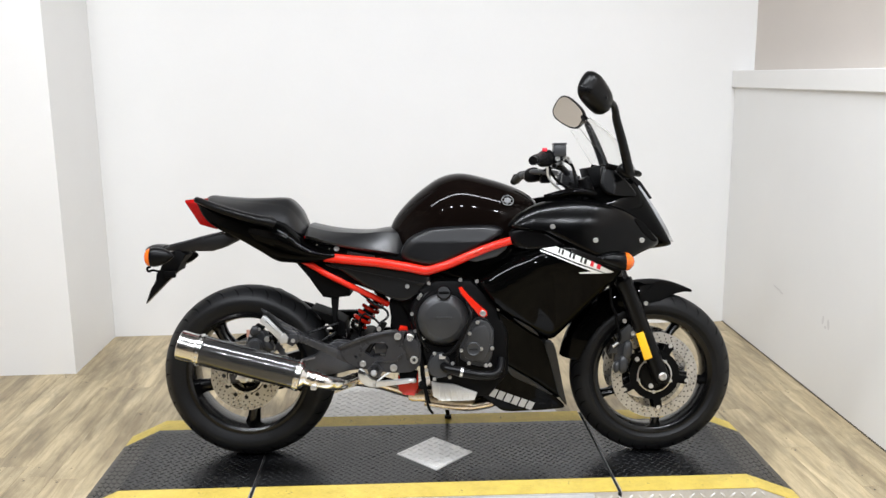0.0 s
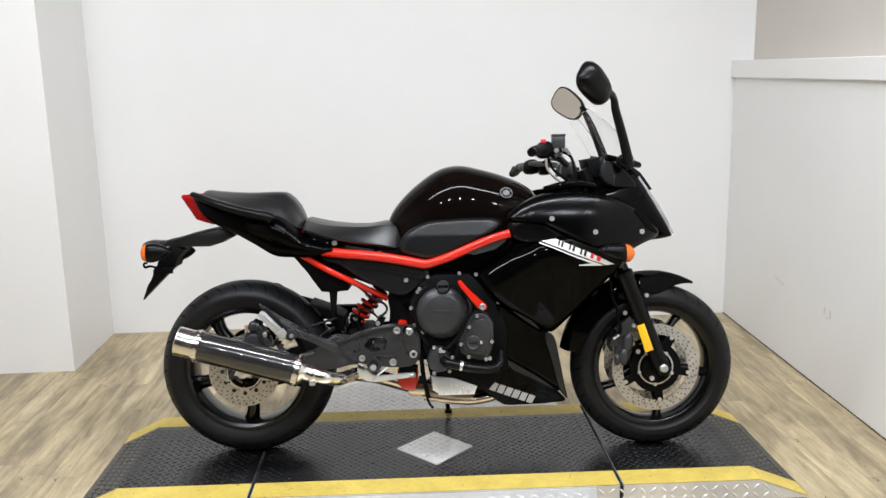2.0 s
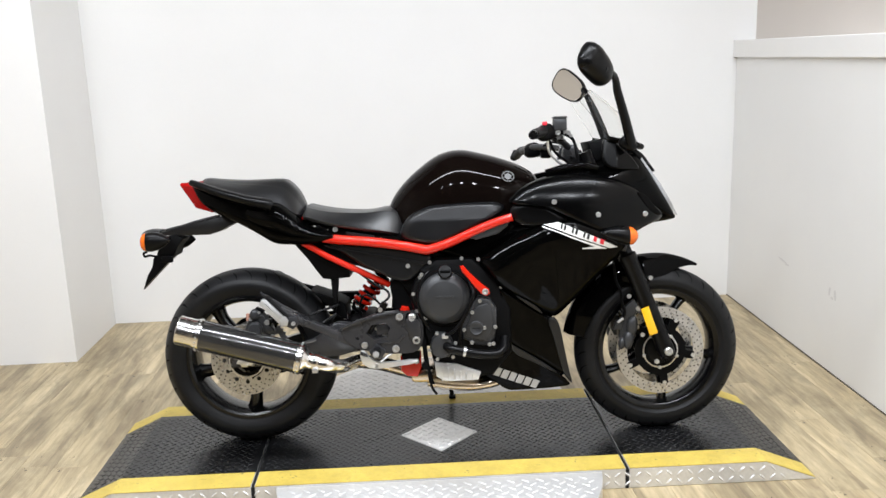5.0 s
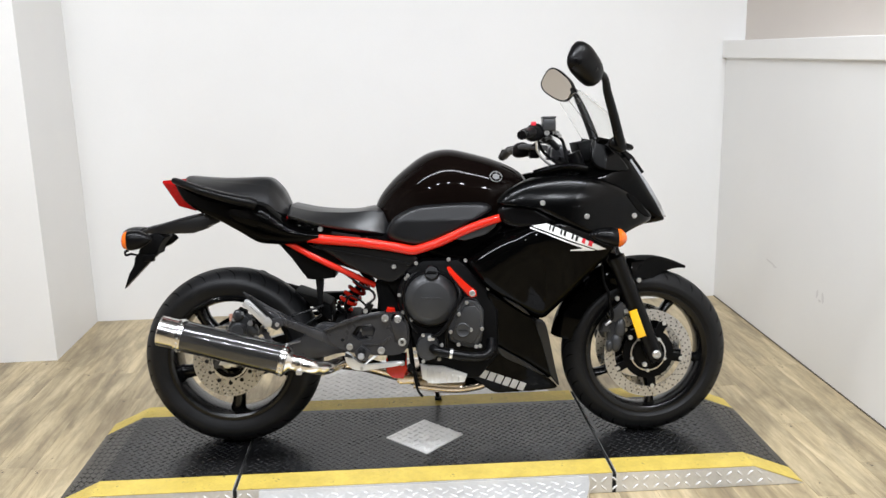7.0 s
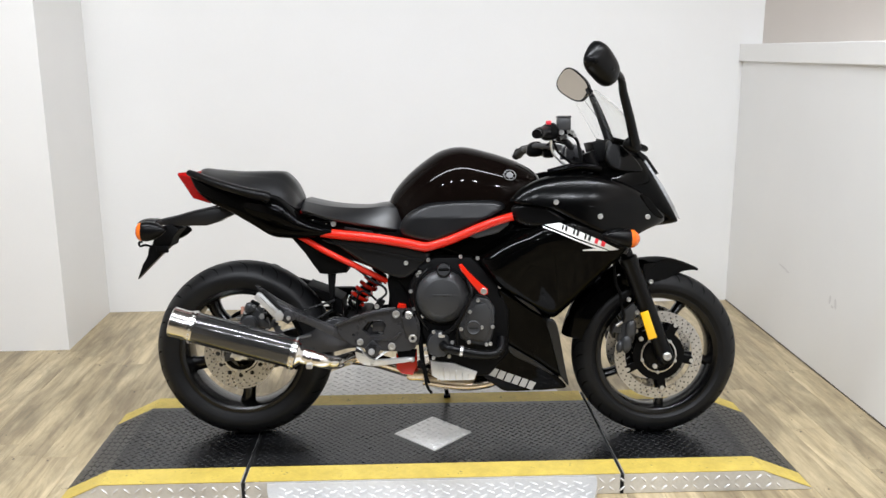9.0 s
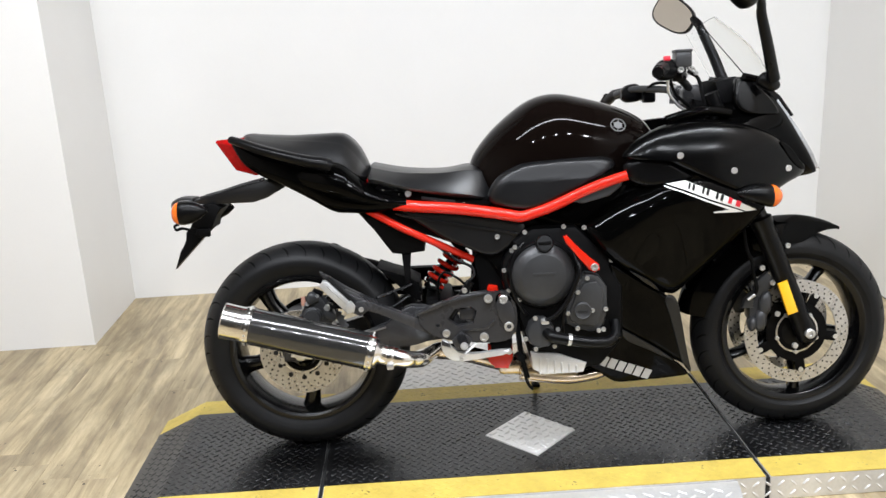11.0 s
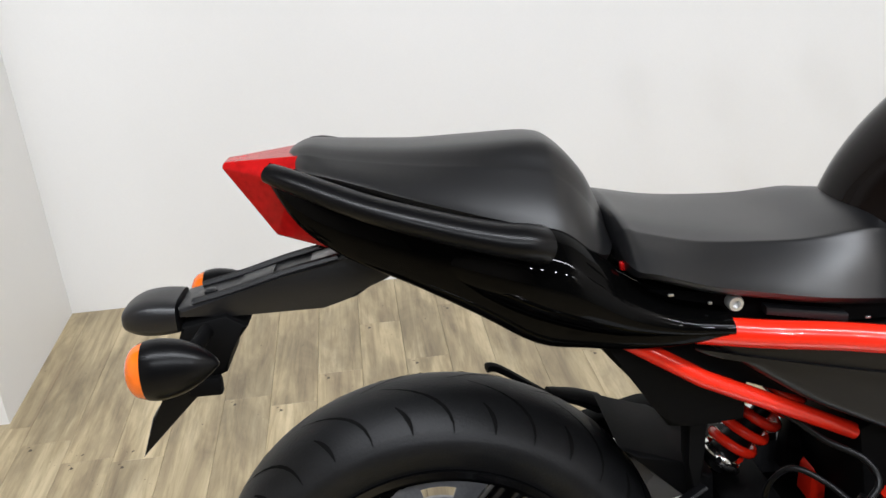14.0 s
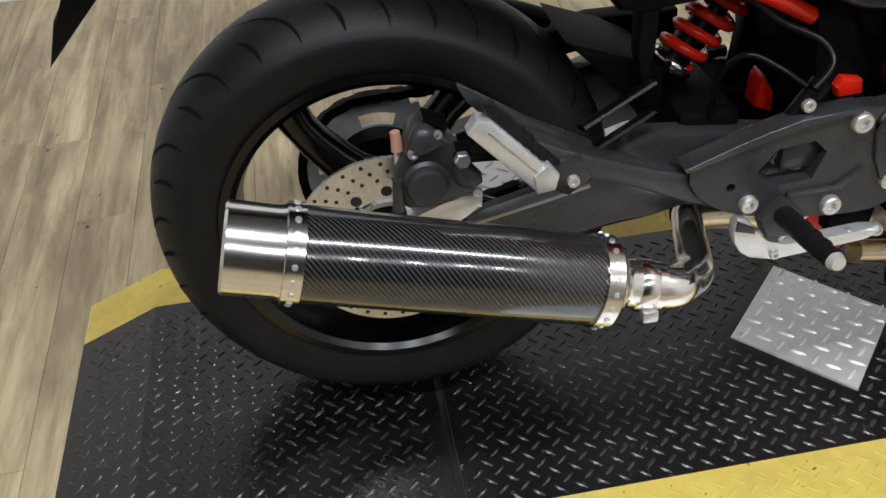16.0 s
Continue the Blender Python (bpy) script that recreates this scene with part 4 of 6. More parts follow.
filler = part("oil_filler_cap", lathe([(0.024, 0), (0.024, 0.016), (0.020, 0.02), (0, 0.02)], (CX + 0.004, -0.204, CZ + 0.086), turn=axis_turn((0, -0.9, 0.3)), sides=28), M_SATIN, engine, "black oil filler cap")
part("filler_grip", box((-0.017, -0.006, -0.004), (0.017, 0.0, 0.004), 0.002), M_MATTE, filler).location = (CX + 0.004, -0.223, CZ + 0.092)
part("maker_plate", box((CX - 0.03, -0.2232, CZ + 0.004), (CX + 0.03, -0.2215, CZ + 0.011), 0.0006), M_CASE, engine, "embossed bar on the cover")
gen = part("generator_cover", plate([(0.784, 0.506), (0.796, 0.520), (0.812, 0.518), (0.834, 0.511), (0.855, 0.479), (0.853, 0.416), (0.846, 0.379), (0.829, 0.357), (0.806, 0.357), (0.773, 0.366), (0.743, 0.382), (0.738, 0.419), (0.758, 0.468)], -0.222, -0.15, 0.009), M_CASE, engine, "dark grey side engine cover")
part("cover_face", plate([(0.792, 0.496), (0.826, 0.499), (0.842, 0.474), (0.840, 0.415), (0.822, 0.374), (0.776, 0.380), (0.752, 0.394), (0.751, 0.421), (0.770, 0.463)], -0.227, -0.218, 0.004), M_CASE, gen)
part("cover_ear", lathe([(0.012, -0.02), (0.012, 0.0), (0.010, 0.002), (0, 0.002)], (0.772, -0.222, 0.472), turn=FLIP, sides=20), M_CASE, gen)
part("inspection_plug", cover([(0.024, 0), (0.024, 0.006), (0.021, 0.008), (0.018, 0.006), (0, 0.006)], 0.786, -0.226, 0.419, 28), M_CASE, gen)
part("plug_slot", box((0.772, -0.2335, 0.4165), (0.800, -0.2315, 0.421), 0.0006), M_HOLE, gen)
for x, z in ((0.800, 0.508), (0.774, 0.471), (0.746, 0.414), (0.771, 0.371), (0.828, 0.363), (0.841, 0.365), (0.848, 0.421), (0.812, 0.419)):
    bolt(x, -0.2265, z, 0.0065, gen)
pump = part("water_pump", plate([(0.639, 0.390), (0.658, 0.412), (0.682, 0.414), (0.718, 0.388), (0.724, 0.341), (0.706, 0.314), (0.658, 0.308), (0.628, 0.325), (0.625, 0.363)], -0.232, -0.16, 0.010, True), M_CASE, engine, "dark grey water pump cover")
for x, z in ((0.657, 0.406), (0.717, 0.372), (0.707, 0.326), (0.656, 0.320), (0.630, 0.350), (0.682, 0.400)):
    bolt(x, -0.232, z, 0.0062, pump)
part("coolant_hose", tube([(0.688, -0.228, 0.362), (0.70, -0.25, 0.357), (0.73, -0.252, 0.35), (0.80, -0.25, 0.336), (0.85, -0.24, 0.333), (0.875, -0.22, 0.348), (0.88, -0.19, 0.375)], 0.0148, 16), M_SATIN, BIKE, "black rubber coolant hose")
part("hose_clamp", tube([(0.741, -0.2515, 0.3478), (0.75, -0.2515, 0.346)], 0.0165, 18, curve=False), M_ZINC, BIKE)
part("thin_pipe", tube([(0.765, -0.205, 0.590), (0.771, -0.225, 0.563), (0.779, -0.24, 0.533), (0.760, -0.243, 0.484), (0.737, -0.243, 0.442), (0.709, -0.243, 0.412), (0.684, -0.236, 0.400)], 0.0060, 10), M_SATIN, BIKE, "black rubber hose round the clutch cover")
part("thin_pipe", tube([(0.783, -0.232, 0.551), (0.757, -0.236, 0.470), (0.737, -0.236, 0.430), (0.731, -0.232, 0.380), (0.733, -0.22, 0.350)], 0.0045, 10), M_SATIN, BIKE)
part("thin_pipe", tube([(0.640, -0.18, 0.605), (0.614, -0.192, 0.580), (0.598, -0.196, 0.525), (0.602, -0.196, 0.473), (0.622, -0.192, 0.429), (0.640, -0.185, 0.405)], 0.0048, 10), M_SATIN, BIKE)
part("hose_joint", box((0.672, -0.242, 0.388), (0.694, -0.226, 0.404), 0.004), M_ZINC, BIKE)
sump = part("oil_pan", plate([(0.645, 0.30), (0.72, 0.292), (0.80, 0.262), (0.79, 0.235), (0.68, 0.232), (0.65, 0.25)], -0.192, 0.15, 0.006), M_BRUSH, engine, "finned bare aluminium oil pan")
for k in range(6):
    part("pan_rib", box((0.668 + k * 0.02, -0.198, 0.236), (0.673 + k * 0.02, -0.189, 0.286 - k * 0.006), 0.0015), M_BRUSH, sump)
for x, z in ((0.612, 0.595), (0.617, 0.56), (0.607, 0.51), (0.62, 0.45), (0.64, 0.635), (0.745, 0.645), (0.80, 0.64)):
    bolt(x, -0.19, z, 0.0065, engine)
part("cylinder_fin_block", plate([(0.66, 0.66), (0.86, 0.70), (0.98, 0.60), (0.95, 0.46), (0.86, 0.52), (0.78, 0.64)], -0.12, 0.12, 0.01), M_MATTE, BIKE, "black cylinder head behind the fairing")
part("radiator", plate([(1.02, 0.66), (1.05, 0.65), (1.04, 0.36), (1.01, 0.37)], -0.095, 0.095, 0.004), M_MATTE, BIKE)
part("drain_hose", tube([(0.602, -0.16, 0.42), (0.610, -0.18, 0.364), (0.615, -0.185, 0.307), (0.626, -0.185, 0.255), (0.635, -0.18, 0.210), (0.650, -0.18, 0.188)], 0.0045, 8), M_MATTE, BIKE)
part("drain_hose", tube([(0.612, -0.15, 0.42), (0.617, -0.175, 0.36), (0.623, -0.18, 0.30), (0.632, -0.18, 0.25), (0.640, -0.175, 0.222)], 0.004, 8), M_MATTE, BIKE)
stand = part("side_stand", tube([(0.672, 0.12, 0.30), (0.687, 0.19, 0.18), (0.702, 0.30, 0.05)], 0.008, 12), M_MATTE, BIKE, "black side stand carrying the lean")
part("stand_foot", box((0.690, 0.285, 0.034), (0.716, 0.32, 0.044), 0.003), M_MATTE, stand)

# ---- foot controls on the right ----
def beam(sections):
    """A cast bar through sections of four corners each: outer top, inner top, inner bottom, outer bottom."""
    bm = bmesh.new()
    rows = [[bm.verts.new(c) for c in sec] for sec in sections]
    for p, q in zip(rows, rows[1:]):
        for k in range(4):
            bm.faces.new((p[k], p[(k + 1) % 4], q[(k + 1) % 4], q[k]))
    bm.faces.new(rows[0][::-1])
    bm.faces.new(rows[-1])
    bmesh.ops.bevel(bm, geom=bm.edges[:], offset=0.0022, segments=2, affect="EDGES", profile=0.5, clamp_overlap=True)
    return bm


hanger = part("footrest_hanger", prism_holed([(0.326, 0.434), (0.40, 0.461), (0.46, 0.481), (0.53, 0.488), (0.58, 0.487), (0.61, 0.460), (0.61, 0.378), (0.597, 0.348), (0.51, 0.346), (0.443, 0.355), (0.39, 0.365), (0.350, 0.392)],
              [[(0.420, 0.418), (0.440, 0.446), (0.484, 0.452), (0.500, 0.436), (0.488, 0.402), (0.445, 0.397)], circle(0.573, 0.466, 0.022), circle(0.391, 0.4025, 0.0055, 10)], -0.252, -0.226, 0.02), M_CAST, BIKE, "dark grey cast footrest hanger")
hanger.location = (0.002, 0.060, -0.014)
part("hanger_rib", plate([(0.330, 0.437), (0.40, 0.464), (0.46, 0.484), (0.53, 0.491), (0.53, 0.484), (0.462, 0.476), (0.40, 0.455), (0.334, 0.431)], -0.258, -0.228, 0.002), M_CAST, hanger)
arm_b = part("peg_arm", beam([((0.142, -0.236, 0.508), (0.150, -0.204, 0.507), (0.172, -0.204, 0.466), (0.168, -0.234, 0.462)), ((0.180, -0.229, 0.487), (0.188, -0.197, 0.485), (0.205, -0.192, 0.450), (0.202, -0.226, 0.448)),
                              ((0.217, -0.220, 0.468), (0.222, -0.189, 0.466), (0.237, -0.187, 0.436), (0.235, -0.216, 0.434)), ((0.290, -0.203, 0.433), (0.287, -0.170, 0.432), (0.300, -0.170, 0.400), (0.302, -0.200, 0.398)),
                              ((0.356, -0.184, 0.404), (0.350, -0.152, 0.404), (0.375, -0.155, 0.360), (0.378, -0.182, 0.356))]), M_CAST, BIKE, "grey cast arm that carries the passenger peg")
part("arm_tine", beam([((0.079, -0.207, 0.557), (0.081, -0.189, 0.557), (0.090, -0.189, 0.540), (0.090, -0.207, 0.537)), ((0.150, -0.205, 0.506), (0.155, -0.179, 0.505), (0.160, -0.179, 0.475), (0.158, -0.205, 0.470)),
                       ((0.225, -0.199, 0.464), (0.230, -0.173, 0.463), (0.236, -0.173, 0.440), (0.232, -0.198, 0.437))]), M_CAST, arm_b)
part("hanger_rib", plate([(0.520, 0.390), (0.545, 0.412), (0.55, 0.408), (0.526, 0.384), (0.46, 0.382), (0.46, 0.388)], -0.256, -0.251, 0.002), M_CAST, hanger)
part("hanger_pad", plate([(0.535, 0.468), (0.555, 0.487), (0.585, 0.486), (0.607, 0.46), (0.607, 0.378), (0.59, 0.365), (0.567, 0.38), (0.562, 0.418)], -0.258, -0.250, 0.004, True), M_CAST, hanger)
part("pivot_cap", cover([(0.0135, -0.02), (0.0135, 0.004), (0.011, 0.006), (0, 0.006)], 0.573, -0.252, 0.466, 24), M_BRUSH, hanger, "bright pivot cap")
for x, z, r in ((0.532, 0.471, 0.0125), (0.586, 0.391, 0.0135), (0.517, 0.364, 0.0125), (0.414, 0.379, 0.011), (0.548, 0.318, 0.0085), (0.584, 0.320, 0.0085)):
    bolt(x, -0.252, z, r, hanger, tall=0.009)
part("pedal_linkage", tube([(0.440, -0.225, 0.440), (0.462, -0.222, 0.418), (0.486, -0.222, 0.400)], 0.0055, 10), M_BRUSH, hanger, "bright pedal linkage behind the opening")
part("linkage_clevis", box((0.452, -0.226, 0.408), (0.478, -0.212, 0.432), 0.004), M_BRUSH, hanger)
bolt(0.478, -0.222, 0.424, 0.006, hanger)
part("guard_plate", plate([(0.533, 0.346), (0.596, 0.346), (0.592, 0.306), (0.538, 0.304)], -0.232, -0.205, 0.004), M_MATTE, hanger)
peg = part("rider_peg", tube([(0.457, -0.206, 0.351), (0.459, -0.26, 0.355), (0.462, -0.312, 0.360)], (0.0130, 0.0112), 16, curve=False), M_RUB, BIKE, "black rubber rider footpeg")
part("peg_tip", tube([(0.462, -0.312, 0.360), (0.4625, -0.320, 0.361)], (0.011, 0.008), 14, curve=False), M_BRUSH, peg)
for k in range(5):
    p0 = Vector((0.458, -0.222, 0.352)).lerp(Vector((0.4618, -0.304, 0.3595)), k / 4)
    part("peg_ring", tube([p0, p0 + Vector((0.0002, -0.0045, 0.0004))], 0.0134 - 0.0003 * k, 16, curve=False), M_RUB, peg)
part("peg_bracket", plate([(0.430, 0.345), (0.457, 0.372), (0.486, 0.345), (0.470, 0.318), (0.442, 0.318)], -0.206, -0.176, 0.005), M_CAST, peg)
pp = part("passenger_peg", plate([(0.084, 0.522), (0.094, 0.537), (0.108, 0.535), (0.174, 0.466), (0.170, 0.451), (0.152, 0.449)], -0.276, -0.250, 0.004), M_BRUSH, BIKE, "folded bare aluminium passenger footpeg")
pp.location = (-0.001, 0.030, 0.0)
part("peg_groove", plate([(0.104, 0.5225), (0.1055, 0.524), (0.157, 0.4705), (0.1555, 0.469)], -0.2766, -0.272, 0.0004), M_DISC, pp)
part("peg_end", plate([(0.150, 0.468), (0.166, 0.482), (0.178, 0.466), (0.174, 0.449), (0.154, 0.446)], -0.280, -0.252, 0.004), M_BRUSH, pp)
part("peg_rubber", plate([(0.100, 0.548), (0.112, 0.546), (0.184, 0.472), (0.176, 0.464), (0.106, 0.537)], -0.270, -0.244, 0.004), M_RUB, pp, "ribbed black rubber")
for k in range(9):
    c = Vector((0.112, -0.271, 0.538)).lerp(Vector((0.176, -0.271, 0.470)), k / 8)
    part("rubber_rib", box(c + Vector((-0.003, 0, -0.004)), c + Vector((0.003, 0.026, 0.008)), 0.001), M_RUB, pp)
part("peg_hinge", plate([(0.165, 0.475), (0.205, 0.475), (0.215, 0.455), (0.19, 0.435), (0.17, 0.445)], -0.272, -0.25, 0.004), M_CAST, pp)
bolt(0.193, -0.272, 0.455, 0.007, pp)
pedal = part("brake_pedal", plate([(0.395, 0.374), (0.422, 0.360), (0.427, 0.335), (0.440, 0.322), (0.50, 0.3235), (0.590, 0.332), (0.592, 0.319), (0.50, 0.308), (0.440, 0.301), (0.418, 0.305), (0.397, 0.330)], -0.274, -0.256, 0.004, True, 0.012), M_BRUSH, BIKE, "bare aluminium brake pedal")
pedal.location = (0.003, 0.070, -0.017)
part("pedal_step", plate([(0.399, 0.366), (0.421, 0.354), (0.423, 0.345), (0.398, 0.352)], -0.277, -0.272, 0.0015), M_CAST, pedal)
bolt(0.452, -0.274, 0.312, 0.0065, pedal)
part("pedal_spring", tube([(0.46, -0.262, 0.322), (0.485, -0.255, 0.34), (0.505, -0.25, 0.352)], 0.004, 8), M_BRUSH, pedal)
part("pedal_tip", tube([(0.608, -0.262, 0.312), (0.612, -0.3, 0.312)], 0.009, 12, curve=False), M_MATTE, pedal)
mc = part("rear_master_cylinder", tube([(0.455, -0.20, 0.40), (0.50, -0.205, 0.475), (0.515, -0.205, 0.50)], 0.012, 12), M_SATIN, BIKE, "black rear brake master cylinder")
mc.location = (-0.027, 0.030, 0.003)
bolt(0.498, -0.215, 0.478, 0.008, mc)
part("brake_hose", tube([(0.40, -0.10, 0.431), (0.398, -0.11, 0.487), (0.417, -0.13, 0.523), (0.450, -0.15, 0.512), (0.470, -0.18, 0.500)], 0.0037, 10), M_SATIN, BIKE, "black brake hose")
part("reservoir_hose", tube([(0.40, -0.115, 0.597), (0.419, -0.12, 0.583), (0.454, -0.13, 0.557), (0.492, -0.15, 0.540), (0.500, -0.17, 0.520), (0.474, -0.185, 0.500)], 0.0041, 10), M_SATIN, BIKE, "black reservoir hose")
part("switch_block", box((0.455, -0.18, 0.395), (0.50, -0.15, 0.43), 0.005), M_CAST, BIKE)

# ---- shock absorber ----
S0, S1 = Vector((0.386, 0.0, 0.471)), Vector((0.464, 0.0, 0.563))
SD = (S1 - S0).normalized()
ST = axis_turn(SD)
coil = []
for k in range(91):
    a = 2 * math.pi * 5 * k / 90
    coil.append(S0 + SD * ((S1 - S0).length * k / 90) + ST @ Vector((0.027 * math.cos(a), 0.027 * math.sin(a), 0)))
shock = part("shock_absorber", lathe([(0.012, -0.03), (0.02, -0.025), (0.02, 0.06), (0.012, 0.065), (0.012, 0.17)], S0, turn=ST, sides=20), M_SATIN, BIKE, "rear shock with a red coil spring")
part("coil_spring", tube(coil, 0.0070, 10, curve=False), M_RED, shock, "glossy red coil spring")
collar = part("spring_collar", lathe([(0.020, -0.016), (0.028, -0.015), (0.031, -0.011), (0.031, -0.005), (0.028, -0.001), (0.020, 0.0)], S0, turn=ST, sides=28), M_STEEL, shock, "bright notched preload collar")
for k in range(6):
    a = 2 * math.pi * k / 6
    part("collar_notch", lathe([(0.004, 0), (0.004, 0.004), (0, 0.004)], S0 + ST @ Vector((0.0295 * math.cos(a), 0.0295 * math.sin(a), -0.008)), turn=axis_turn(ST @ Vector((math.cos(a), math.sin(a), 0))), sides=10), M_MATTE, collar)
part("spring_collar", lathe([(0.028, 0.0), (0.031, 0.002), (0.031, 0.010), (0.028, 0.012)], S1, turn=ST, sides=24), M_MATTE, shock)

# ---- bodywork ----
tank = part("fuel_tank", loft(refine([(0.494, 0.70, 0.775, 0.035, 2.2), (0.514, 0.68, 0.835, 0.070, 2.2), (0.557, 0.67, 0.892, 0.105, 2.2), (0.615, 0.66, 0.944, 0.134, 2.2), (0.68, 0.655, 0.986, 0.155, 2.2),
                                      (0.75, 0.655, 1.000, 0.162, 2.3), (0.83, 0.66, 0.985, 0.158, 2.25), (0.92, 0.67, 0.957, 0.145, 2.2), (0.99, 0.70, 0.922, 0.12, 2.2), (1.02, 0.74, 0.89, 0.09, 2.2)], 4), 48), M_BROWN, BIKE, "dark brown-black metallic fuel tank")
# round emblem on the tank side: a plain ring and disc
eb = part("emblem", lathe([(0.021, 0), (0.021, 0.0026), (0.0182, 0.0026), (0.0182, 0)], (0, 0, 0), turn=axis_turn((0.08, -0.80, 0.58)), sides=32, closed=True), M_BADGE, tank, "small round silver emblem")
eb.location = (0.908, -0.1285, 0.906)
part("emblem_bar", lathe([(0.0115, 0.0), (0.0115, 0.0018), (0.0, 0.0018)], (0, 0, 0), turn=axis_turn((0.08, -0.80, 0.58)), sides=18), M_BADGE, eb)


for k in range(6):
    part("emblem_bar", box((-0.0011, -0.0022, 0.011), (0.0011, -0.0002, 0.0185), 0.0004, 1), M_BADGE, eb).matrix_local = pose(0, 0, 0, -36, 0, 6) @ pose(0, 0, 0, 0, 60 * k + 12, 0)


def tank_side(x, z):
    return -0.172 - 0.03 * (1 - ((x - 0.74) / 0.22) ** 2) * 0.6 - 0.10 * max(0, 0.78 - z) * 0.5 - max(0, x - 0.75) * 0.10 + 0.25 * max(0, z - 0.772)


part("tank_side_cover", panel([(0.540, 0.715), (0.548, 0.752), (0.575, 0.788), (0.640, 0.818), (0.755, 0.826), (0.872, 0.826), (0.905, 0.806), (0.885, 0.790), (0.80, 0.750), (0.715, 0.712), (0.655, 0.690), (0.60, 0.698)], tank_side, 0.020, 0.02, (0.70, 0.765), edge=0.022), M_COVER, BIKE, "satin charcoal plastic tank side cover")
part("tank_side_cover_far", panel([(0.540, 0.715), (0.548, 0.752), (0.575, 0.788), (0.640, 0.818), (0.755, 0.826), (0.872, 0.826), (0.905, 0.806), (0.80, 0.750), (0.655, 0.690)], lambda x, z: -tank_side(x, z), 0.03, 0.02, (0.70, 0.765)), M_SATIN, BIKE)
part("frame_cover", panel([(0.760, 0.715), (0.842, 0.756), (0.905, 0.774), (0.897, 0.750), (0.866, 0.725), (0.796, 0.706)], lambda x, z: -0.214 - (x - 0.83) * 0.12, 0.005, 0.012, rounded=False, edge=0.006), M_CASE, BIKE, "grey plastic frame cover")

def saddle(rows, steps=5):
    """A seat through rows along x: (x, crown height, crease half width, crease height, lower half width, lower height)."""
    bm = bmesh.new()
    rings = []
    for x, zt, yc, zc, yb, zb in refine(rows, steps):
        half = [Vector((0, 0, zt)), Vector((yc * 0.55, 0, zt - 0.12 * (zt - zc))), Vector((yc * 0.96, 0, zc + 0.10 * (zt - zc))), Vector((yc + 0.08 * (yb - yc), 0, zc - 0.05 * (zc - zb))),
                Vector((yc + 0.55 * (yb - yc), 0, zc - 0.46 * (zc - zb))), Vector((yb - 0.003, 0, zb + 0.10 * (zc - zb))), Vector((yb, 0, zb)), Vector((yb - 0.012, 0, zb - 0.010)), Vector((yb * 0.6, 0, zb - 0.012))]
        half = smooth_line(half, 3)
        loop = [(p.x, p.z) for p in half] + [(-p.x, p.z) for p in half[:0:-1]]
        rings.append([bm.verts.new((x, y, z)) for y, z in loop])
    n = len(rings[0])
    for p, q in zip(rings, rings[1:]):
        for k in range(n):
            bm.faces.new((p[k], p[(k + 1) % n], q[(k + 1) % n], q[k]))
    bm.faces.new(rings[0])
    bm.faces.new(rings[-1])
    return bm


part("rider_seat", saddle([(0.2195, 0.815, 0.060, 0.811, 0.120, 0.796), (0.2225, 0.824, 0.080, 0.818, 0.142, 0.794), (0.229, 0.829, 0.092, 0.823, 0.156, 0.793), (0.245, 0.825, 0.099, 0.819, 0.164, 0.792), (0.30, 0.813, 0.104, 0.807, 0.166, 0.775), (0.364, 0.804, 0.104, 0.801, 0.163, 0.761),
                                   (0.428, 0.801, 0.104, 0.799, 0.158, 0.748), (0.494, 0.812, 0.100, 0.803, 0.146, 0.737), (0.535, 0.811, 0.086, 0.796, 0.128, 0.728), (0.556, 0.800, 0.070, 0.782, 0.106, 0.730), (0.568, 0.783, 0.050, 0.768, 0.080, 0.742), (0.572, 0.77, 0.035, 0.760, 0.06, 0.748)]), M_VINYL, BIKE, "black vinyl rider seat")
part("passenger_seat", saddle([(-0.140, 0.920, 0.015, 0.915, 0.024, 0.910), (-0.132, 0.926, 0.030, 0.920, 0.046, 0.908), (-0.115, 0.930, 0.046, 0.922, 0.070, 0.906), (-0.08, 0.926, 0.058, 0.917, 0.095, 0.902), (0.0, 0.920, 0.066, 0.907, 0.118, 0.879), (0.07, 0.920, 0.071, 0.901, 0.126, 0.858),
                                       (0.136, 0.920, 0.073, 0.892, 0.130, 0.839), (0.164, 0.909, 0.073, 0.878, 0.130, 0.824), (0.191, 0.880, 0.068, 0.850, 0.122, 0.806), (0.206, 0.852, 0.056, 0.827, 0.105, 0.799), (0.217, 0.826, 0.038, 0.812, 0.075, 0.799), (0.221, 0.815, 0.025, 0.806, 0.05, 0.80)]), M_VINYL, BIKE, "black vinyl passenger seat stepped above the rider seat")
part("seat_base", plate([(0.21, 0.775), (0.30, 0.748), (0.56, 0.728), (0.56, 0.70), (0.42, 0.705), (0.22, 0.74)], -0.125, 0.125, 0.006), M_MATTE, BIKE)
for x, y, z in ((0.330, -0.146, 0.750),):
    bolt(x, y, z, 0.009, BIKE, tall=0.012)
part("seat_clip", plate([(0.366, 0.741), (0.457, 0.725), (0.457, 0.716), (0.366, 0.732)], -0.152, -0.135, 0.0015), M_GREY, BIKE)
part("seat_lock", box((0.216, -0.118, 0.783), (0.224, -0.108, 0.792), 0.002), M_REDLENS, BIKE)

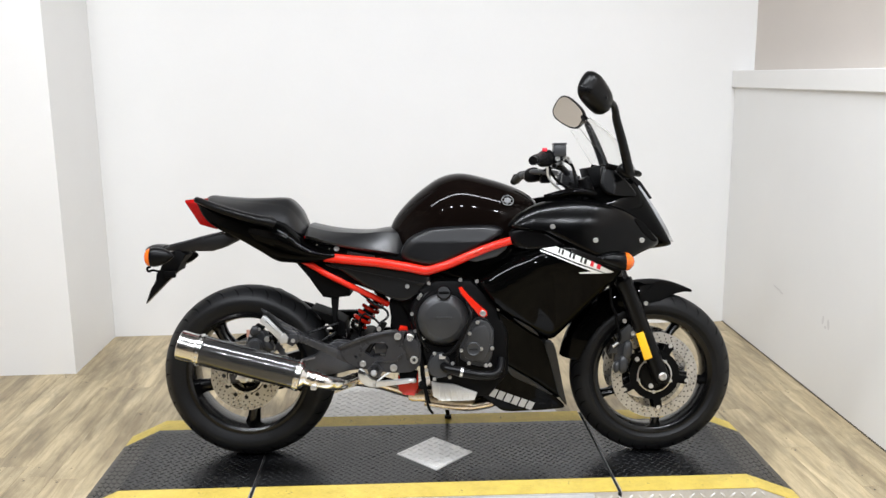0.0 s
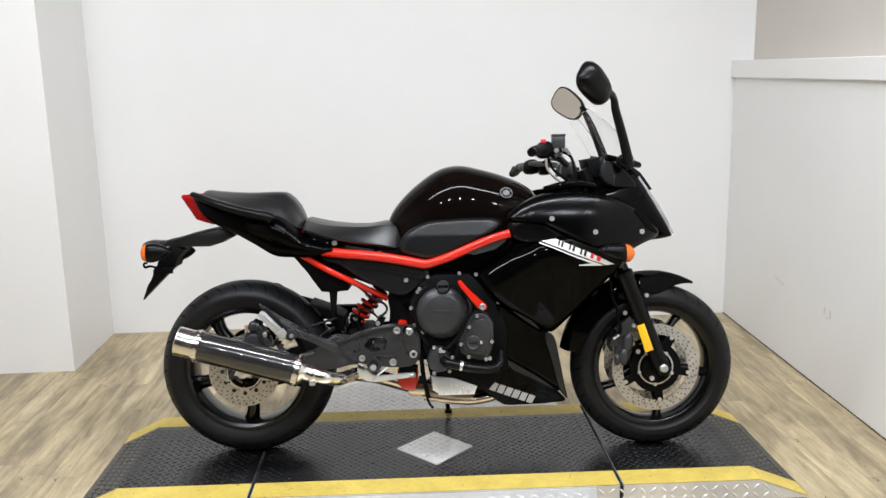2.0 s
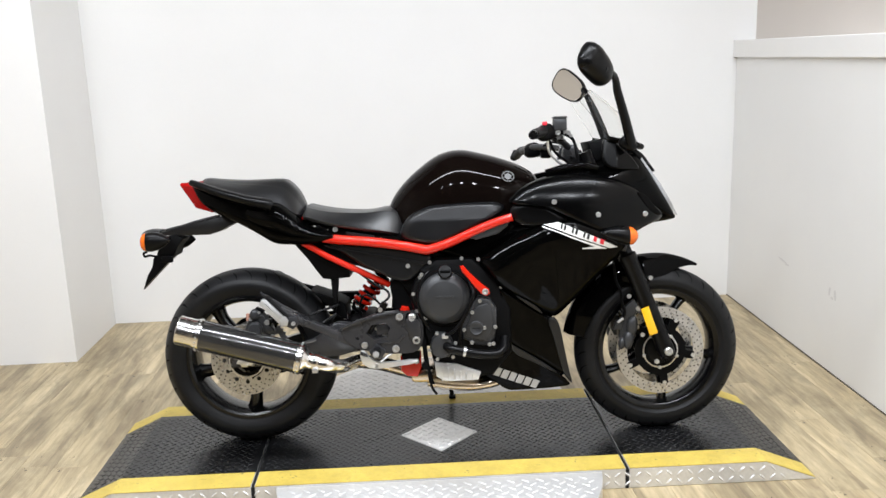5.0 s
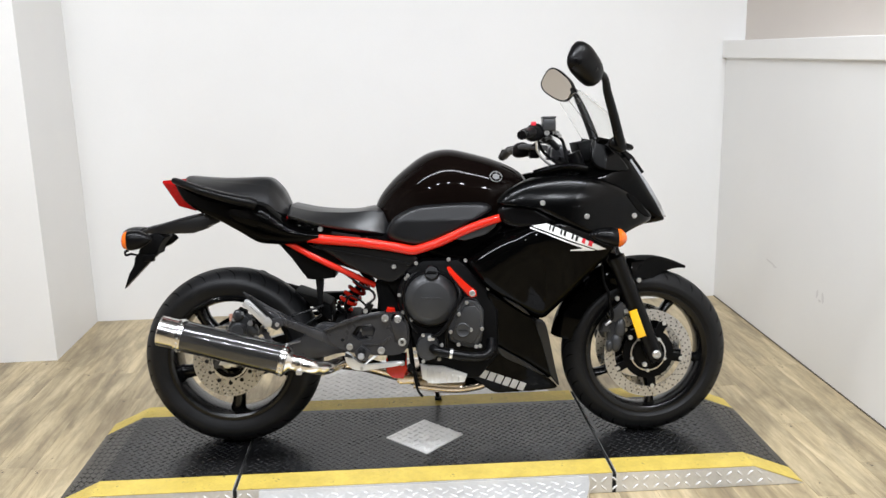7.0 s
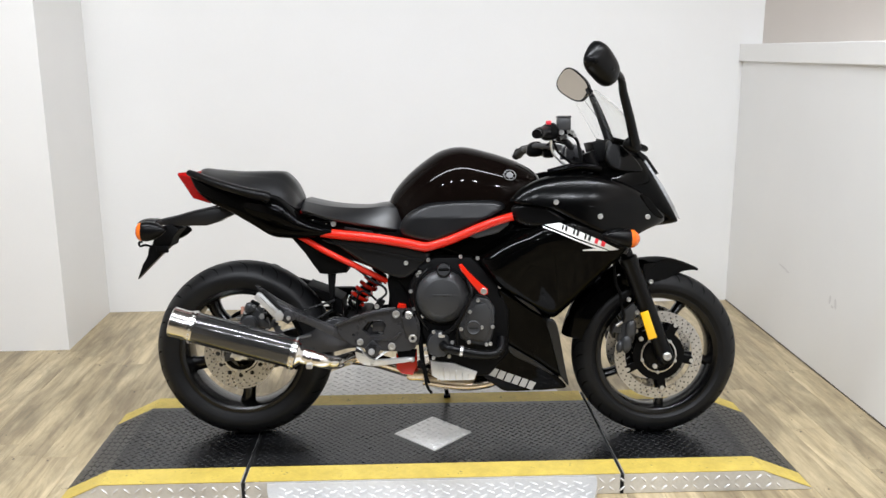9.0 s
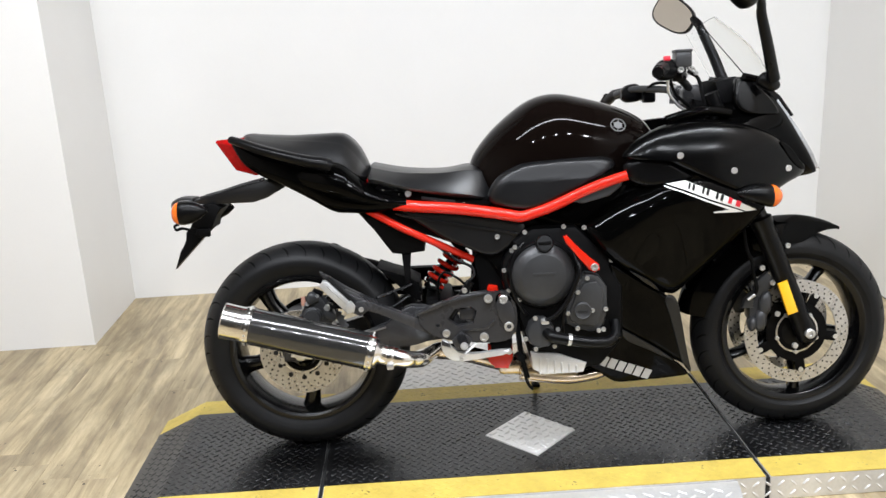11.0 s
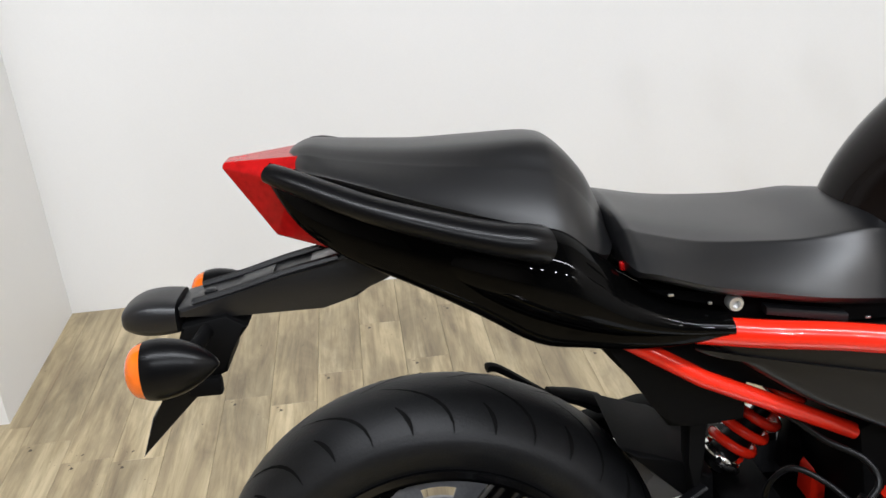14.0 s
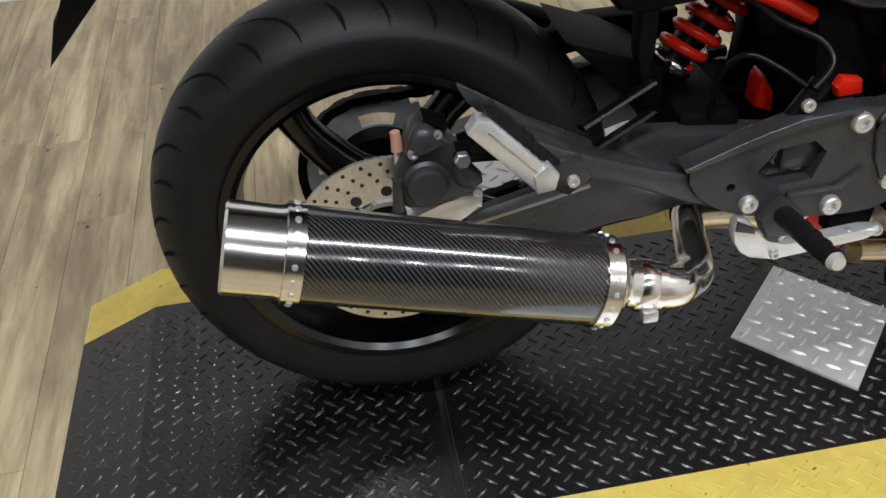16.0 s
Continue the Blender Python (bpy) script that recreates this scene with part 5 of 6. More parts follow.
tail = part("tail_cowl", loft(refine([(-0.16, 0.892, 0.915, 0.06, 3.0), (-0.13, 0.845, 0.908, 0.09, 3.6), (-0.08, 0.810, 0.888, 0.112, 4.2), (-0.01, 0.778, 0.868, 0.130, 4.6), (0.06, 0.738, 0.858, 0.142, 4.6), (0.12, 0.704, 0.835, 0.152, 5.0),
                                       (0.17, 0.698, 0.808, 0.158, 5.0), (0.22, 0.697, 0.778, 0.164, 5.0), (0.27, 0.702, 0.750, 0.170, 4.5), (0.318, 0.711, 0.740, 0.172, 3.2)], 4), 44), M_GLOSS, BIKE, "gloss black tail cowl")
for side, k in ((-1, 1.0), (1, 0.70)):
    part("grab_rail", tube([(-0.150, side * k * 0.100, 0.917 - (1 - k) * 0.15), (-0.12, side * k * 0.118, 0.908), (-0.05, side * k * 0.148, 0.884), (0.03, side * k * 0.170, 0.862), (0.080, side * k * 0.178, 0.850), (0.104, side * k * 0.178, 0.845), (0.120, side * k * 0.170, 0.838)], (0.0105, 0.0200), 16, flat=1.35), M_SATIN, BIKE, "satin black grab rail")


def wedge(corners, bevel):
    """A sharp-edged solid, mirrored about the bike's middle."""
    bm = bmesh.new()
    for x, y, z in corners:
        for s in (-1, 1):
            bm.verts.new((x, s * y, z))
    got = bmesh.ops.convex_hull(bm, input=bm.verts)
    spare = [g for g in got["geom_interior"] if isinstance(g, bmesh.types.BMVert)]
    if spare:
        bmesh.ops.delete(bm, geom=spare, context="VERTS")
    bmesh.ops.dissolve_limit(bm, angle_limit=0.05, verts=bm.verts, edges=bm.edges)
    bmesh.ops.bevel(bm, geom=bm.edges[:], offset=bevel, segments=2, affect="EDGES", profile=0.5)
    return bm


light = part("tail_light", wedge([(-0.217, 0.016, 0.909), (-0.214, 0.014, 0.915), (-0.162, 0.030, 0.829), (-0.100, 0.046, 0.812), (-0.135, 0.056, 0.896), (-0.09, 0.060, 0.872), (-0.12, 0.040, 0.921), (-0.085, 0.040, 0.915), (-0.085, 0.055, 0.820)], 0.0016), M_REDLENS, BIKE, "red wedge-shaped tail light", smooth=False)
part("light_trim", plate([(-0.118, 0.905), (-0.09, 0.90), (-0.075, 0.83), (-0.094, 0.824)], -0.0605, 0.0605, 0.003), M_SATIN, light)

for side in (-1, 1):
    part("tail_bulge", loft(refine([(-0.03, 0.81, 0.830, 0.018, 2.2, side * 0.095), (0.03, 0.782, 0.840, 0.036, 2.2, side * 0.101), (0.07, 0.760, 0.845, 0.054, 2.2, side * 0.103), (0.11, 0.742, 0.848, 0.073, 2.2, side * 0.104), (0.15, 0.727, 0.840, 0.080, 2.2, side * 0.104), (0.185, 0.717, 0.812, 0.075, 2.2, side * 0.105), (0.22, 0.712, 0.778, 0.066, 2.2, side * 0.108), (0.27, 0.712, 0.750, 0.050, 2.2, side * 0.122), (0.325, 0.716, 0.738, 0.030, 2.2, side * 0.144)], 5), 36), M_GLOSS, tail, "gloss black bulge under the seat")

# number-plate carrier with turn signals
arm = part("plate_carrier", plate([(0.01, 0.800), (-0.05, 0.806), (-0.081, 0.797), (-0.113, 0.789), (-0.159, 0.780), (-0.217, 0.764), (-0.288, 0.750), (-0.288, 0.738), (-0.221, 0.736), (-0.118, 0.735), (-0.078, 0.747), (-0.043, 0.772), (0.0, 0.79)], -0.037, 0.037, 0.005), M_ARM, BIKE, "black plastic number-plate carrier")
for y in (-0.030, 0.030):
    part("carrier_rail", tube([(-0.27, y, 0.7545), (-0.217, y, 0.7665), (-0.159, y, 0.7825), (-0.095, y, 0.796)], 0.005, 8), M_ARM, arm)
part("carrier_inset", plate([(-0.090, 0.7975), (-0.091, 0.793), (-0.128, 0.783), (-0.130, 0.7885)], -0.020, 0.020, 0.001), M_EDGE, arm, "grey inset on the carrier")
part("carrier_inset", plate([(-0.175, 0.7795), (-0.176, 0.773), (-0.214, 0.762), (-0.215, 0.7685)], -0.020, 0.016, 0.001), M_GREY, arm)
part("carrier_screw", lathe([(0.008, 0), (0.008, 0.004), (0.005, 0.006), (0, 0.006)], (-0.252, -0.012, 0.758), "Z", 14), M_GREY, arm)
lamp = part("plate_lamp", loft(refine([(-0.362, 0.728, 0.738, 0.014, 3.0), (-0.356, 0.720, 0.748, 0.028, 3.0), (-0.338, 0.714, 0.757, 0.037, 3.2), (-0.315, 0.713, 0.759, 0.040, 3.4), (-0.291, 0.716, 0.756, 0.040, 3.6)], 3), 28), M_ARM, arm)
part("plate_bracket", plate([(-0.285, 0.730), (-0.232, 0.740), (-0.208, 0.724), (-0.235, 0.694), (-0.240, 0.668), (-0.268, 0.655), (-0.302, 0.676), (-0.290, 0.702)], -0.045, 0.045, 0.004), M_MATTE, arm, "black plate bracket")
part("bracket_spike", plate([(-0.242, 0.686), (-0.241, 0.668), (-0.268, 0.645), (-0.292, 0.622), (-0.366, 0.548), (-0.346, 0.602), (-0.322, 0.632), (-0.325, 0.655), (-0.304, 0.676), (-0.286, 0.694)], -0.022, 0.010, 0.004), M_SATIN, arm, "black spiked bracket end")
part("bracket_hook", tube([(-0.310, -0.02, 0.662), (-0.335, -0.02, 0.668), (-0.352, -0.02, 0.664), (-0.356, -0.02, 0.676), (-0.344, -0.02, 0.680)], 0.004, 8), M_MATTE, arm)
part("reflector_bracket", box((-0.285, -0.06, 0.645), (-0.245, -0.045, 0.668), 0.004), M_MATTE, arm)


def turn_signal(x, y, z, side, size=1.0):
    """A pointed black pod with an orange lens behind."""
    body = part("turn_signal", loft(refine([(-0.026, -0.033, 0.033, 0.026, 2.1), (-0.008, -0.034, 0.035, 0.028, 2.1), (0.02, -0.028, 0.032, 0.025, 2.1), (0.045, -0.017, 0.023, 0.018, 2.0), (0.064, -0.004, 0.010, 0.007, 2.0), (0.069, 0.0, 0.004, 0.002, 2.0)], 3), 24), M_SATIN, BIKE, "black turn signal pod with an orange lens")
    body.location = (x, y, z)
    body.scale = (0.80, 1, 0.97)
    part("lens", loft(refine([(-0.052, -0.012, 0.008, 0.008, 2.0), (-0.049, -0.021, 0.018, 0.015, 2.0), (-0.04, -0.029, 0.028, 0.022, 2.1), (-0.025, -0.0327, 0.0327, 0.0257, 2.1)], 3), 24), M_ORANGE, body, "orange plastic lens")
    part("stem", tube([(0.01, 0, 0.0), (0.02, -side * 0.04, -0.002), (0.03, -side * 0.09, 0.002)], 0.010, 12), M_MATTE, body)
    return body


turn_signal(-0.276, -0.150, 0.727, -1)
turn_signal(-0.274, 0.140, 0.703, 1)

# side panels below the seat
part("side_panel", panel([(0.285, 0.712), (0.42, 0.702), (0.60, 0.674), (0.655, 0.655), (0.632, 0.615), (0.598, 0.590), (0.57, 0.566), (0.53, 0.570), (0.42, 0.622)], lambda x, z: -0.150 - (x - 0.33) * 0.06, 0.012, 0.02, (0.53, 0.625)), M_COVER, BIKE, "satin charcoal side panel")
part("panel_ridge", panel([(0.276, 0.705), (0.302, 0.695), (0.435, 0.668), (0.55, 0.647), (0.635, 0.630), (0.630, 0.620), (0.55, 0.640), (0.435, 0.661), (0.302, 0.688)], lambda x, z: -0.154 - (x - 0.33) * 0.06, 0.003, 0.006, edge=0.004), M_COVER, BIKE)
bolt(0.567, -0.166, 0.622, 0.0075, BIKE, tall=0.006)
part("airbox", plate([(0.46, 0.70), (0.66, 0.70), (0.70, 0.64), (0.64, 0.50), (0.57, 0.50), (0.53, 0.58)], -0.13, 0.13, 0.012), M_MATTE, BIKE, "black airbox behind the side panel")
# Added plate that blacks out the gap between the tubes.
part("inner_filler", plate([(0.20, 0.708), (0.62, 0.680), (0.60, 0.60), (0.49, 0.585), (0.37, 0.632), (0.26, 0.676)], -0.118, -0.10, 0.004), M_MATTE, BIKE, "added black filler between the frame tubes")
part("tool_box", plate([(0.178, 0.704), (0.37, 0.70), (0.366, 0.582), (0.305, 0.576), (0.275, 0.580), (0.262, 0.60), (0.235, 0.654)], -0.112, 0.112, 0.008), M_MATTE, BIKE, "black plastic tray under the tail")
part("tray_strut", plate([(0.300, 0.58), (0.328, 0.58), (0.319, 0.545), (0.322, 0.50), (0.312, 0.46), (0.304, 0.52)], -0.10, -0.07, 0.004), M_MATTE, BIKE)

part("frame_side_cover", panel([(0.655, 0.668), (0.72, 0.686), (0.80, 0.722), (0.915, 0.768), (0.94, 0.755), (0.90, 0.70), (0.84, 0.64), (0.78, 0.632), (0.72, 0.642)], lambda x, z: -0.146 - (x - 0.65) * 0.10, 0.012, 0.02, (0.80, 0.68)), M_GLOSS, BIKE, "gloss black frame cover")
# Tiny pale specks along the lower edge of the rider seat.
for x, z, w in ((0.262, 0.763, 0.003), (0.305, 0.750, 0.002), (0.40, 0.728, 0.002), (0.48, 0.718, 0.003)):
    part("seat_speck", box((x - w, -0.150, z - 0.0015), (x + w, -0.147, z + 0.0015), 0.0007), M_DISC, BIKE)

# ---- fairing ----
def cheek_side(x, z):
    return -(0.243 - 1.35 * max(0, x - 1.13) ** 2 - 0.55 * max(0, 1.05 - x) ** 2 - 2.6 * max(0, z - 0.80) ** 2 * (1.4 if x > 1.0 else 1.2))


def under(x, z):
    """How far the fairing tucks in towards the belly, more so in front."""
    k = min(1, max(0.55, 0.55 + 0.45 * (x - 0.80) / 0.20))
    t = max(0, 0.715 - max(z, 0.43))
    return 0.48 * k * (math.sqrt(t * t + 0.0016) - 0.04) + 0.18 * max(0, 0.43 - z)


def lower_side(x, z):
    # a soft shoulder runs along the rising upper rear edge
    d = 0.53 * (x - 0.775) - 0.848 * (z - 0.655)
    fade = min(1, max(0, (1.10 - x) / 0.14))
    e = max(0, 0.112 - max(d, 0))
    roll = 7.5 * e * e if e < 0.08 else 0.048 + 1.2 * (e - 0.08)
    shoulder = roll * fade * min(1, max(0, (z - 0.50) / 0.10))
    return -(0.252 - 0.9 * max(0, x - 1.1) ** 2 - 0.5 * max(0, 0.95 - x) ** 2 - 0.9 * max(0, z - 0.70) ** 2 - shoulder - under(x, z))


def belly_side(x, z):
    return -(0.246 - 0.5 * max(0, 0.95 - x) ** 2 - under(x, z))


CHEEK = [(0.893, 0.822), (0.935, 0.866), (0.992, 0.896), (1.057, 0.911), (1.12, 0.914), (1.193, 0.906), (1.266, 0.886), (1.325, 0.858), (1.394, 0.800), (1.438, 0.764), (1.425, 0.748), (1.36, 0.730), (1.30, 0.702), (1.20, 0.715), (1.10, 0.762), (1.02, 0.806)]
FLAP = [(0.898, 0.806), (0.93, 0.822), (1.02, 0.812), (1.102, 0.762), (1.05, 0.747), (0.965, 0.742), (0.917, 0.757)]
SIDE = [(0.775, 0.654), (0.84, 0.69), (0.913, 0.742), (1.016, 0.747), (1.1, 0.765), (1.2, 0.725), (1.3, 0.7), (1.271, 0.653), (1.203, 0.582), (1.114, 0.483), (1.058, 0.422), (0.989, 0.459), (0.905, 0.52), (0.865, 0.549), (0.821, 0.609)]
BELLY = [(0.864, 0.547), (0.924, 0.503), (0.991, 0.453), (1.042, 0.425), (1.072, 0.404), (1.091, 0.313), (1.114, 0.2), (1.08, 0.218), (1.013, 0.267), (0.906, 0.339), (0.89, 0.348), (0.883, 0.385), (0.872, 0.46)]
WING = [(0.8, 0.273), (0.865, 0.272), (0.899, 0.309), (0.892, 0.348), (0.919, 0.329), (1.03, 0.253), (1.08, 0.216), (1.121, 0.175), (1.015, 0.165), (0.892, 0.17), (0.868, 0.191), (0.829, 0.223), (0.8, 0.243)]
for side in (-1, 1):
    def on(f, sgn=side):
        return (lambda x, z: f(x, z)) if sgn < 0 else (lambda x, z: -f(x, z))
    part("upper_fairing", panel(CHEEK, on(cheek_side), 0.022, 0.012, (1.19, 0.81), edge=0.030), M_CHEEK, BIKE, "gloss black upper side fairing")
    part("inner_fairing", panel(FLAP, on(lambda x, z: cheek_side(x, z) + 0.018), 0.012, 0.01, (0.99, 0.785)), M_SATIN, BIKE, "black infill panel")
    part("lower_fairing", panel(SIDE, on(lower_side), 0.014, 0.01, (1.02, 0.63), edge=0.03), M_GLOSS, BIKE, "gloss black lower side fairing")
    part("belly_fairing", panel(BELLY, on(belly_side), 0.012, 0.01, (0.995, 0.37), edge=0.02), M_GLOSS, BIKE, "gloss black belly fairing")
    part("belly_wing", panel(WING, on(lambda x, z: belly_side(x, z) + 0.004), 0.004, 0.01, (0.95, 0.222), edge=0.006), M_GLOSS, BIKE, "gloss black belly wing")
    # Ridge paler than the black panels: the light it reflects, as colour.
    part("belly_ridge", panel([(0.887, 0.354), (0.905, 0.341), (1.03, 0.257), (1.08, 0.216), (1.056, 0.227), (0.96, 0.28), (0.92, 0.3)], on(lambda x, z: belly_side(x, z) - 0.004), 0.005, 0.004, edge=0.008), M_GREY, BIKE, "ridge between the belly panels, its reflected light painted grey")
    part("fairing_edge", panel([(1.027, 0.426), (1.058, 0.435), (1.073, 0.4), (1.109, 0.226), (1.124, 0.173), (1.089, 0.215), (1.047, 0.37)], on(lambda x, z: belly_side(x, z) - 0.005), 0.007, 0.006, edge=0.01), M_GREY, BIKE, "satin grey front edge of the belly fairing")
    # Upward facet, greyed to look lit.
    part("fairing_ridge", panel([(0.912, 0.521), (0.99, 0.475), (1.023, 0.436), (0.975, 0.468)], on(lambda x, z: belly_side(x, z) - 0.012), 0.006, 0.006, edge=0.006), M_GREY, BIKE)

nose = part("nose_fairing", loft(refine([(1.12, 0.78, 0.925, 0.18, 2.3), (1.20, 0.74, 0.950, 0.19, 2.2), (1.28, 0.72, 0.982, 0.172, 2.0), (1.335, 0.72, 0.990, 0.150, 1.9), (1.38, 0.725, 0.940, 0.130, 1.9), (1.435, 0.73, 0.850, 0.10, 1.9), (1.47, 0.735, 0.790, 0.065, 1.9), (1.490, 0.740, 0.755, 0.03, 1.9)], 4), 36), M_GLOSS, BIKE, "gloss black nose fairing")
part("headlight", plate([(1.372, 0.958), (1.437, 0.860), (1.474, 0.795), (1.494, 0.754), (1.478, 0.757), (1.458, 0.790), (1.422, 0.850), (1.362, 0.940)], -0.05, 0.05, 0.006), M_HEAD, nose, "headlight glass with the wall reflection painted pale")
part("screen_visor", plate([(1.295, 1.014), (1.332, 1.001), (1.378, 0.965), (1.418, 0.908), (1.410, 0.904), (1.365, 0.948), (1.305, 0.990)], -0.048, 0.048, 0.004), M_SATIN, nose, "black lip in front of the windscreen")
part("air_scoop", panel([(1.317, 0.852), (1.354, 0.838), (1.394, 0.790), (1.428, 0.759), (1.391, 0.763), (1.352, 0.80)], lambda x, z: cheek_side(x, z) - 0.003, 0.006, 0.004, edge=0.010), M_GLOSS, BIKE, "gloss black scoop in the fairing")
part("cockpit_panel", panel([(1.214, 0.965), (1.224, 1.028), (1.27, 1.004), (1.318, 0.962), (1.354, 0.914), (1.30, 0.916), (1.24, 0.920), (1.217, 0.932)], lambda x, z: -0.150 - 0.20 * (0.98 - z) + 0.40 * max(0, x - 1.27), 0.006, 0.02, edge=0.008), M_CHEEK, BIKE, "black cockpit side panel")
part("cockpit_ledge", tube([(1.03, -0.16, 0.912), (1.09, -0.165, 0.928), (1.14, -0.165, 0.935), (1.20, -0.16, 0.925)], 0.014, 12), M_GLOSS, BIKE)
part("dash", plate([(1.182, 1.012), (1.245, 1.022), (1.26, 0.955), (1.20, 0.945)], -0.085, 0.085, 0.012), M_MATTE, BIKE, "black instrument housing")

# windscreen: a curved clear sheet
bm = bmesh.new()
rows = []
for j in range(13):
    v = j / 12
    mid0, mid1 = Vector((1.375, 0, 0.992)), Vector((1.208, 0, 1.19))
    edge0, edge1 = Vector((1.245, 0.15, 1.022)), Vector((1.155, 0.092, 1.152))
    row = []
    for i in range(-12, 13):
        u = i / 12
        m = mid0.lerp(mid1, v) + Vector((0.018, 0, 0.012)) * math.sin(math.pi * v)
        e = edge0.lerp(edge1, v)
        w = abs(u) ** 1.9
        x, z = m.x + (e.x - m.x) * w, m.z + (e.z - m.z) * w
        row.append(bm.verts.new((x, e.y * u, z)))
    rows.append(row)
for a, b in zip(rows, rows[1:]):
    for k in range(24):
        bm.faces.new((a[k], a[k + 1], b[k + 1], b[k]))
bmesh.ops.recalc_face_normals(bm, faces=bm.faces)
geo = bmesh.ops.solidify(bm, geom=list(bm.faces), thickness=0.003)
screen = part("windscreen", bm, M_GLASS, BIKE, "clear curved windscreen")
screen.visible_shadow = False
part("screen_base", tube([(1.24, -0.152, 1.02), (1.31, -0.115, 1.005), (1.365, -0.05, 0.995), (1.38, 0, 0.99), (1.365, 0.05, 0.995), (1.31, 0.115, 1.005), (1.24, 0.152, 1.02)], 0.009, 10), M_GLOSS, screen)

# mirrors
def mirror(side):
    c = Vector((1.158 if side < 0 else 1.178, side * 0.325, 1.242 if side < 0 else 1.230))
    n = Vector((-0.66, -side * 0.74, 0.06)).normalized()
    u = n.cross(Vector((0, 0, 1))).normalized()
    if u.x > 0:
        u = -u
    v = n.cross(u)
    if v.z < 0:
        v = -v
    tip = radians(34)

    def ring(su, sv, depth, p=2.9):
        out = []
        for k in range(36):
            a = 2 * math.pi * k / 36
            x = su * math.copysign(abs(math.cos(a)) ** (2 / p), math.cos(a))
            y = sv * math.copysign(abs(math.sin(a)) ** (2 / p), math.sin(a)) * (1 + 0.12 * x / su)
            x, y = x * math.cos(tip) - y * math.sin(tip), x * math.sin(tip) + y * math.cos(tip)
            out.append(c + u * x + v * y - n * depth)
        return out
    bm = bmesh.new()
    rings = [[bm.verts.new(p) for p in ring(*r)] for r in ((0.070, 0.045, 0.003), (0.072, 0.047, -0.001), (0.075, 0.050, 0.004), (0.074, 0.049, 0.018), (0.066, 0.042, 0.034), (0.048, 0.028, 0.046), (0.02, 0.012, 0.051))]
    for a, b in zip(rings, rings[1:]):
        for k in range(36):
            bm.faces.new((a[k], a[(k + 1) % 36], b[(k + 1) % 36], b[k]))
    bm.faces.new(rings[0])
    bm.faces.new(rings[-1])
    ob = part("mirror", bm, M_SATIN, BIKE, "black rear-view mirror housing")
    bm = bmesh.new()
    vs = [bm.verts.new(p) for p in ring(0.0695, 0.0445, 0.0015)]
    bm.faces.new(vs)
    back = [bm.verts.new(p) for p in ring(0.0695, 0.0445, 0.0032)]
    bm.faces.new(back[::-1])
    for k in range(36):
        bm.faces.new((vs[k], vs[(k + 1) % 36], back[(k + 1) % 36], back[k]))
    part("mirror_glass", bm, M_MIRROR, ob, "silvered mirror glass", smooth=False)
    part("mirror_stalk", tube([c - n * 0.042 + Vector((0.004, 0, -0.012)), (1.228, side * 0.295, 1.212), (1.242, side * 0.268, 1.192), (1.250, side * 0.25, 1.165), (1.276, side * 0.225, 1.09), (1.302, side * 0.20, 1.005)], (0.010, 0.019), 14, flat=0.8), M_SATIN, ob, "black mirror stalk")
    part("stalk_base", loft(refine([(1.268, 0.998, 1.012, 0.008, 2.4, side * 0.172), (1.284, 0.984, 1.028, 0.017, 2.4, side * 0.174), (1.308, 0.976, 1.022, 0.018, 2.4, side * 0.172), (1.328, 0.984, 1.0, 0.008, 2.4, side * 0.168)], 3), 20), M_SATIN, ob)
    return ob


mirror(-1)
mirror(1)

# handlebar and controls
bar = part("handlebar", tube([(1.005, -0.22, 1.045), (1.035, -0.14, 1.05), (1.085, -0.09, 1.025), (1.125, -0.05, 0.992), (1.135, 0.02, 0.985), (1.13, 0.10, 0.988), (1.10, 0.17, 0.998), (1.035, 0.27, 1.002), (1.0, 0.36, 0.989)], 0.011, 14), M_CASE, BIKE, "dark grey handlebar")
for side, zz, dy in ((-1, 0.0, 0.115), (1, -0.056, 0.04)):
    part("grip", tube([(0.985, side * 0.385 + dy, 1.040 + zz * 1.25), (1.0, side * 0.345 + dy, 1.045 + zz), (1.022, side * 0.285 + dy, 1.050 + zz)], 0.0165, 16, curve=False), M_RUB, bar, "black rubber grip")
    part("bar_end", tube([(0.976, side * 0.408 + dy, 1.037 + zz * 1.35), (0.986, side * 0.384 + dy, 1.040 + zz)], 0.0145, 16, curve=False), M_SATIN, bar)
    part("switch_housing", loft(refine([(1.005, 1.028 + zz, 1.058 + zz, 0.018, 3, side * 0.265 + dy), (1.02, 1.018 + zz, 1.072 + zz, 0.027, 3, side * 0.26 + dy), (1.05, 1.02 + zz, 1.076 + zz, 0.026, 3, side * 0.245 + dy), (1.066, 1.03 + zz, 1.06 + zz, 0.016, 3, side * 0.24 + dy)], 3), 20), M_SATIN, bar)
    part("lever", tube([(1.085, side * 0.20 + dy, 1.03 + zz), (1.088, side * 0.25 + dy, 1.03 + zz), (1.07, side * 0.31 + dy, 1.028 + zz), (1.05, side * 0.385 + dy, 1.022 + zz)], (0.0075, 0.006), 10, flat=0.7), M_SATIN, bar, "black control lever")
    part("perch", box((1.06, min(side * 0.19 + dy, side * 0.23 + dy), 1.015 + zz), (1.10, max(side * 0.19 + dy, side * 0.23 + dy), 1.055 + zz), 0.008), M_SATIN, bar)
part("kill_switch", box((1.018, -0.198, 1.068), (1.034, -0.178, 1.081), 0.003), M_DRED, bar, "red stop switch")
res = part("brake_reservoir", box((1.061, -0.150, 1.052), (1.104, -0.106, 1.092), 0.005), M_CASE, BIKE, "square black brake fluid reservoir")
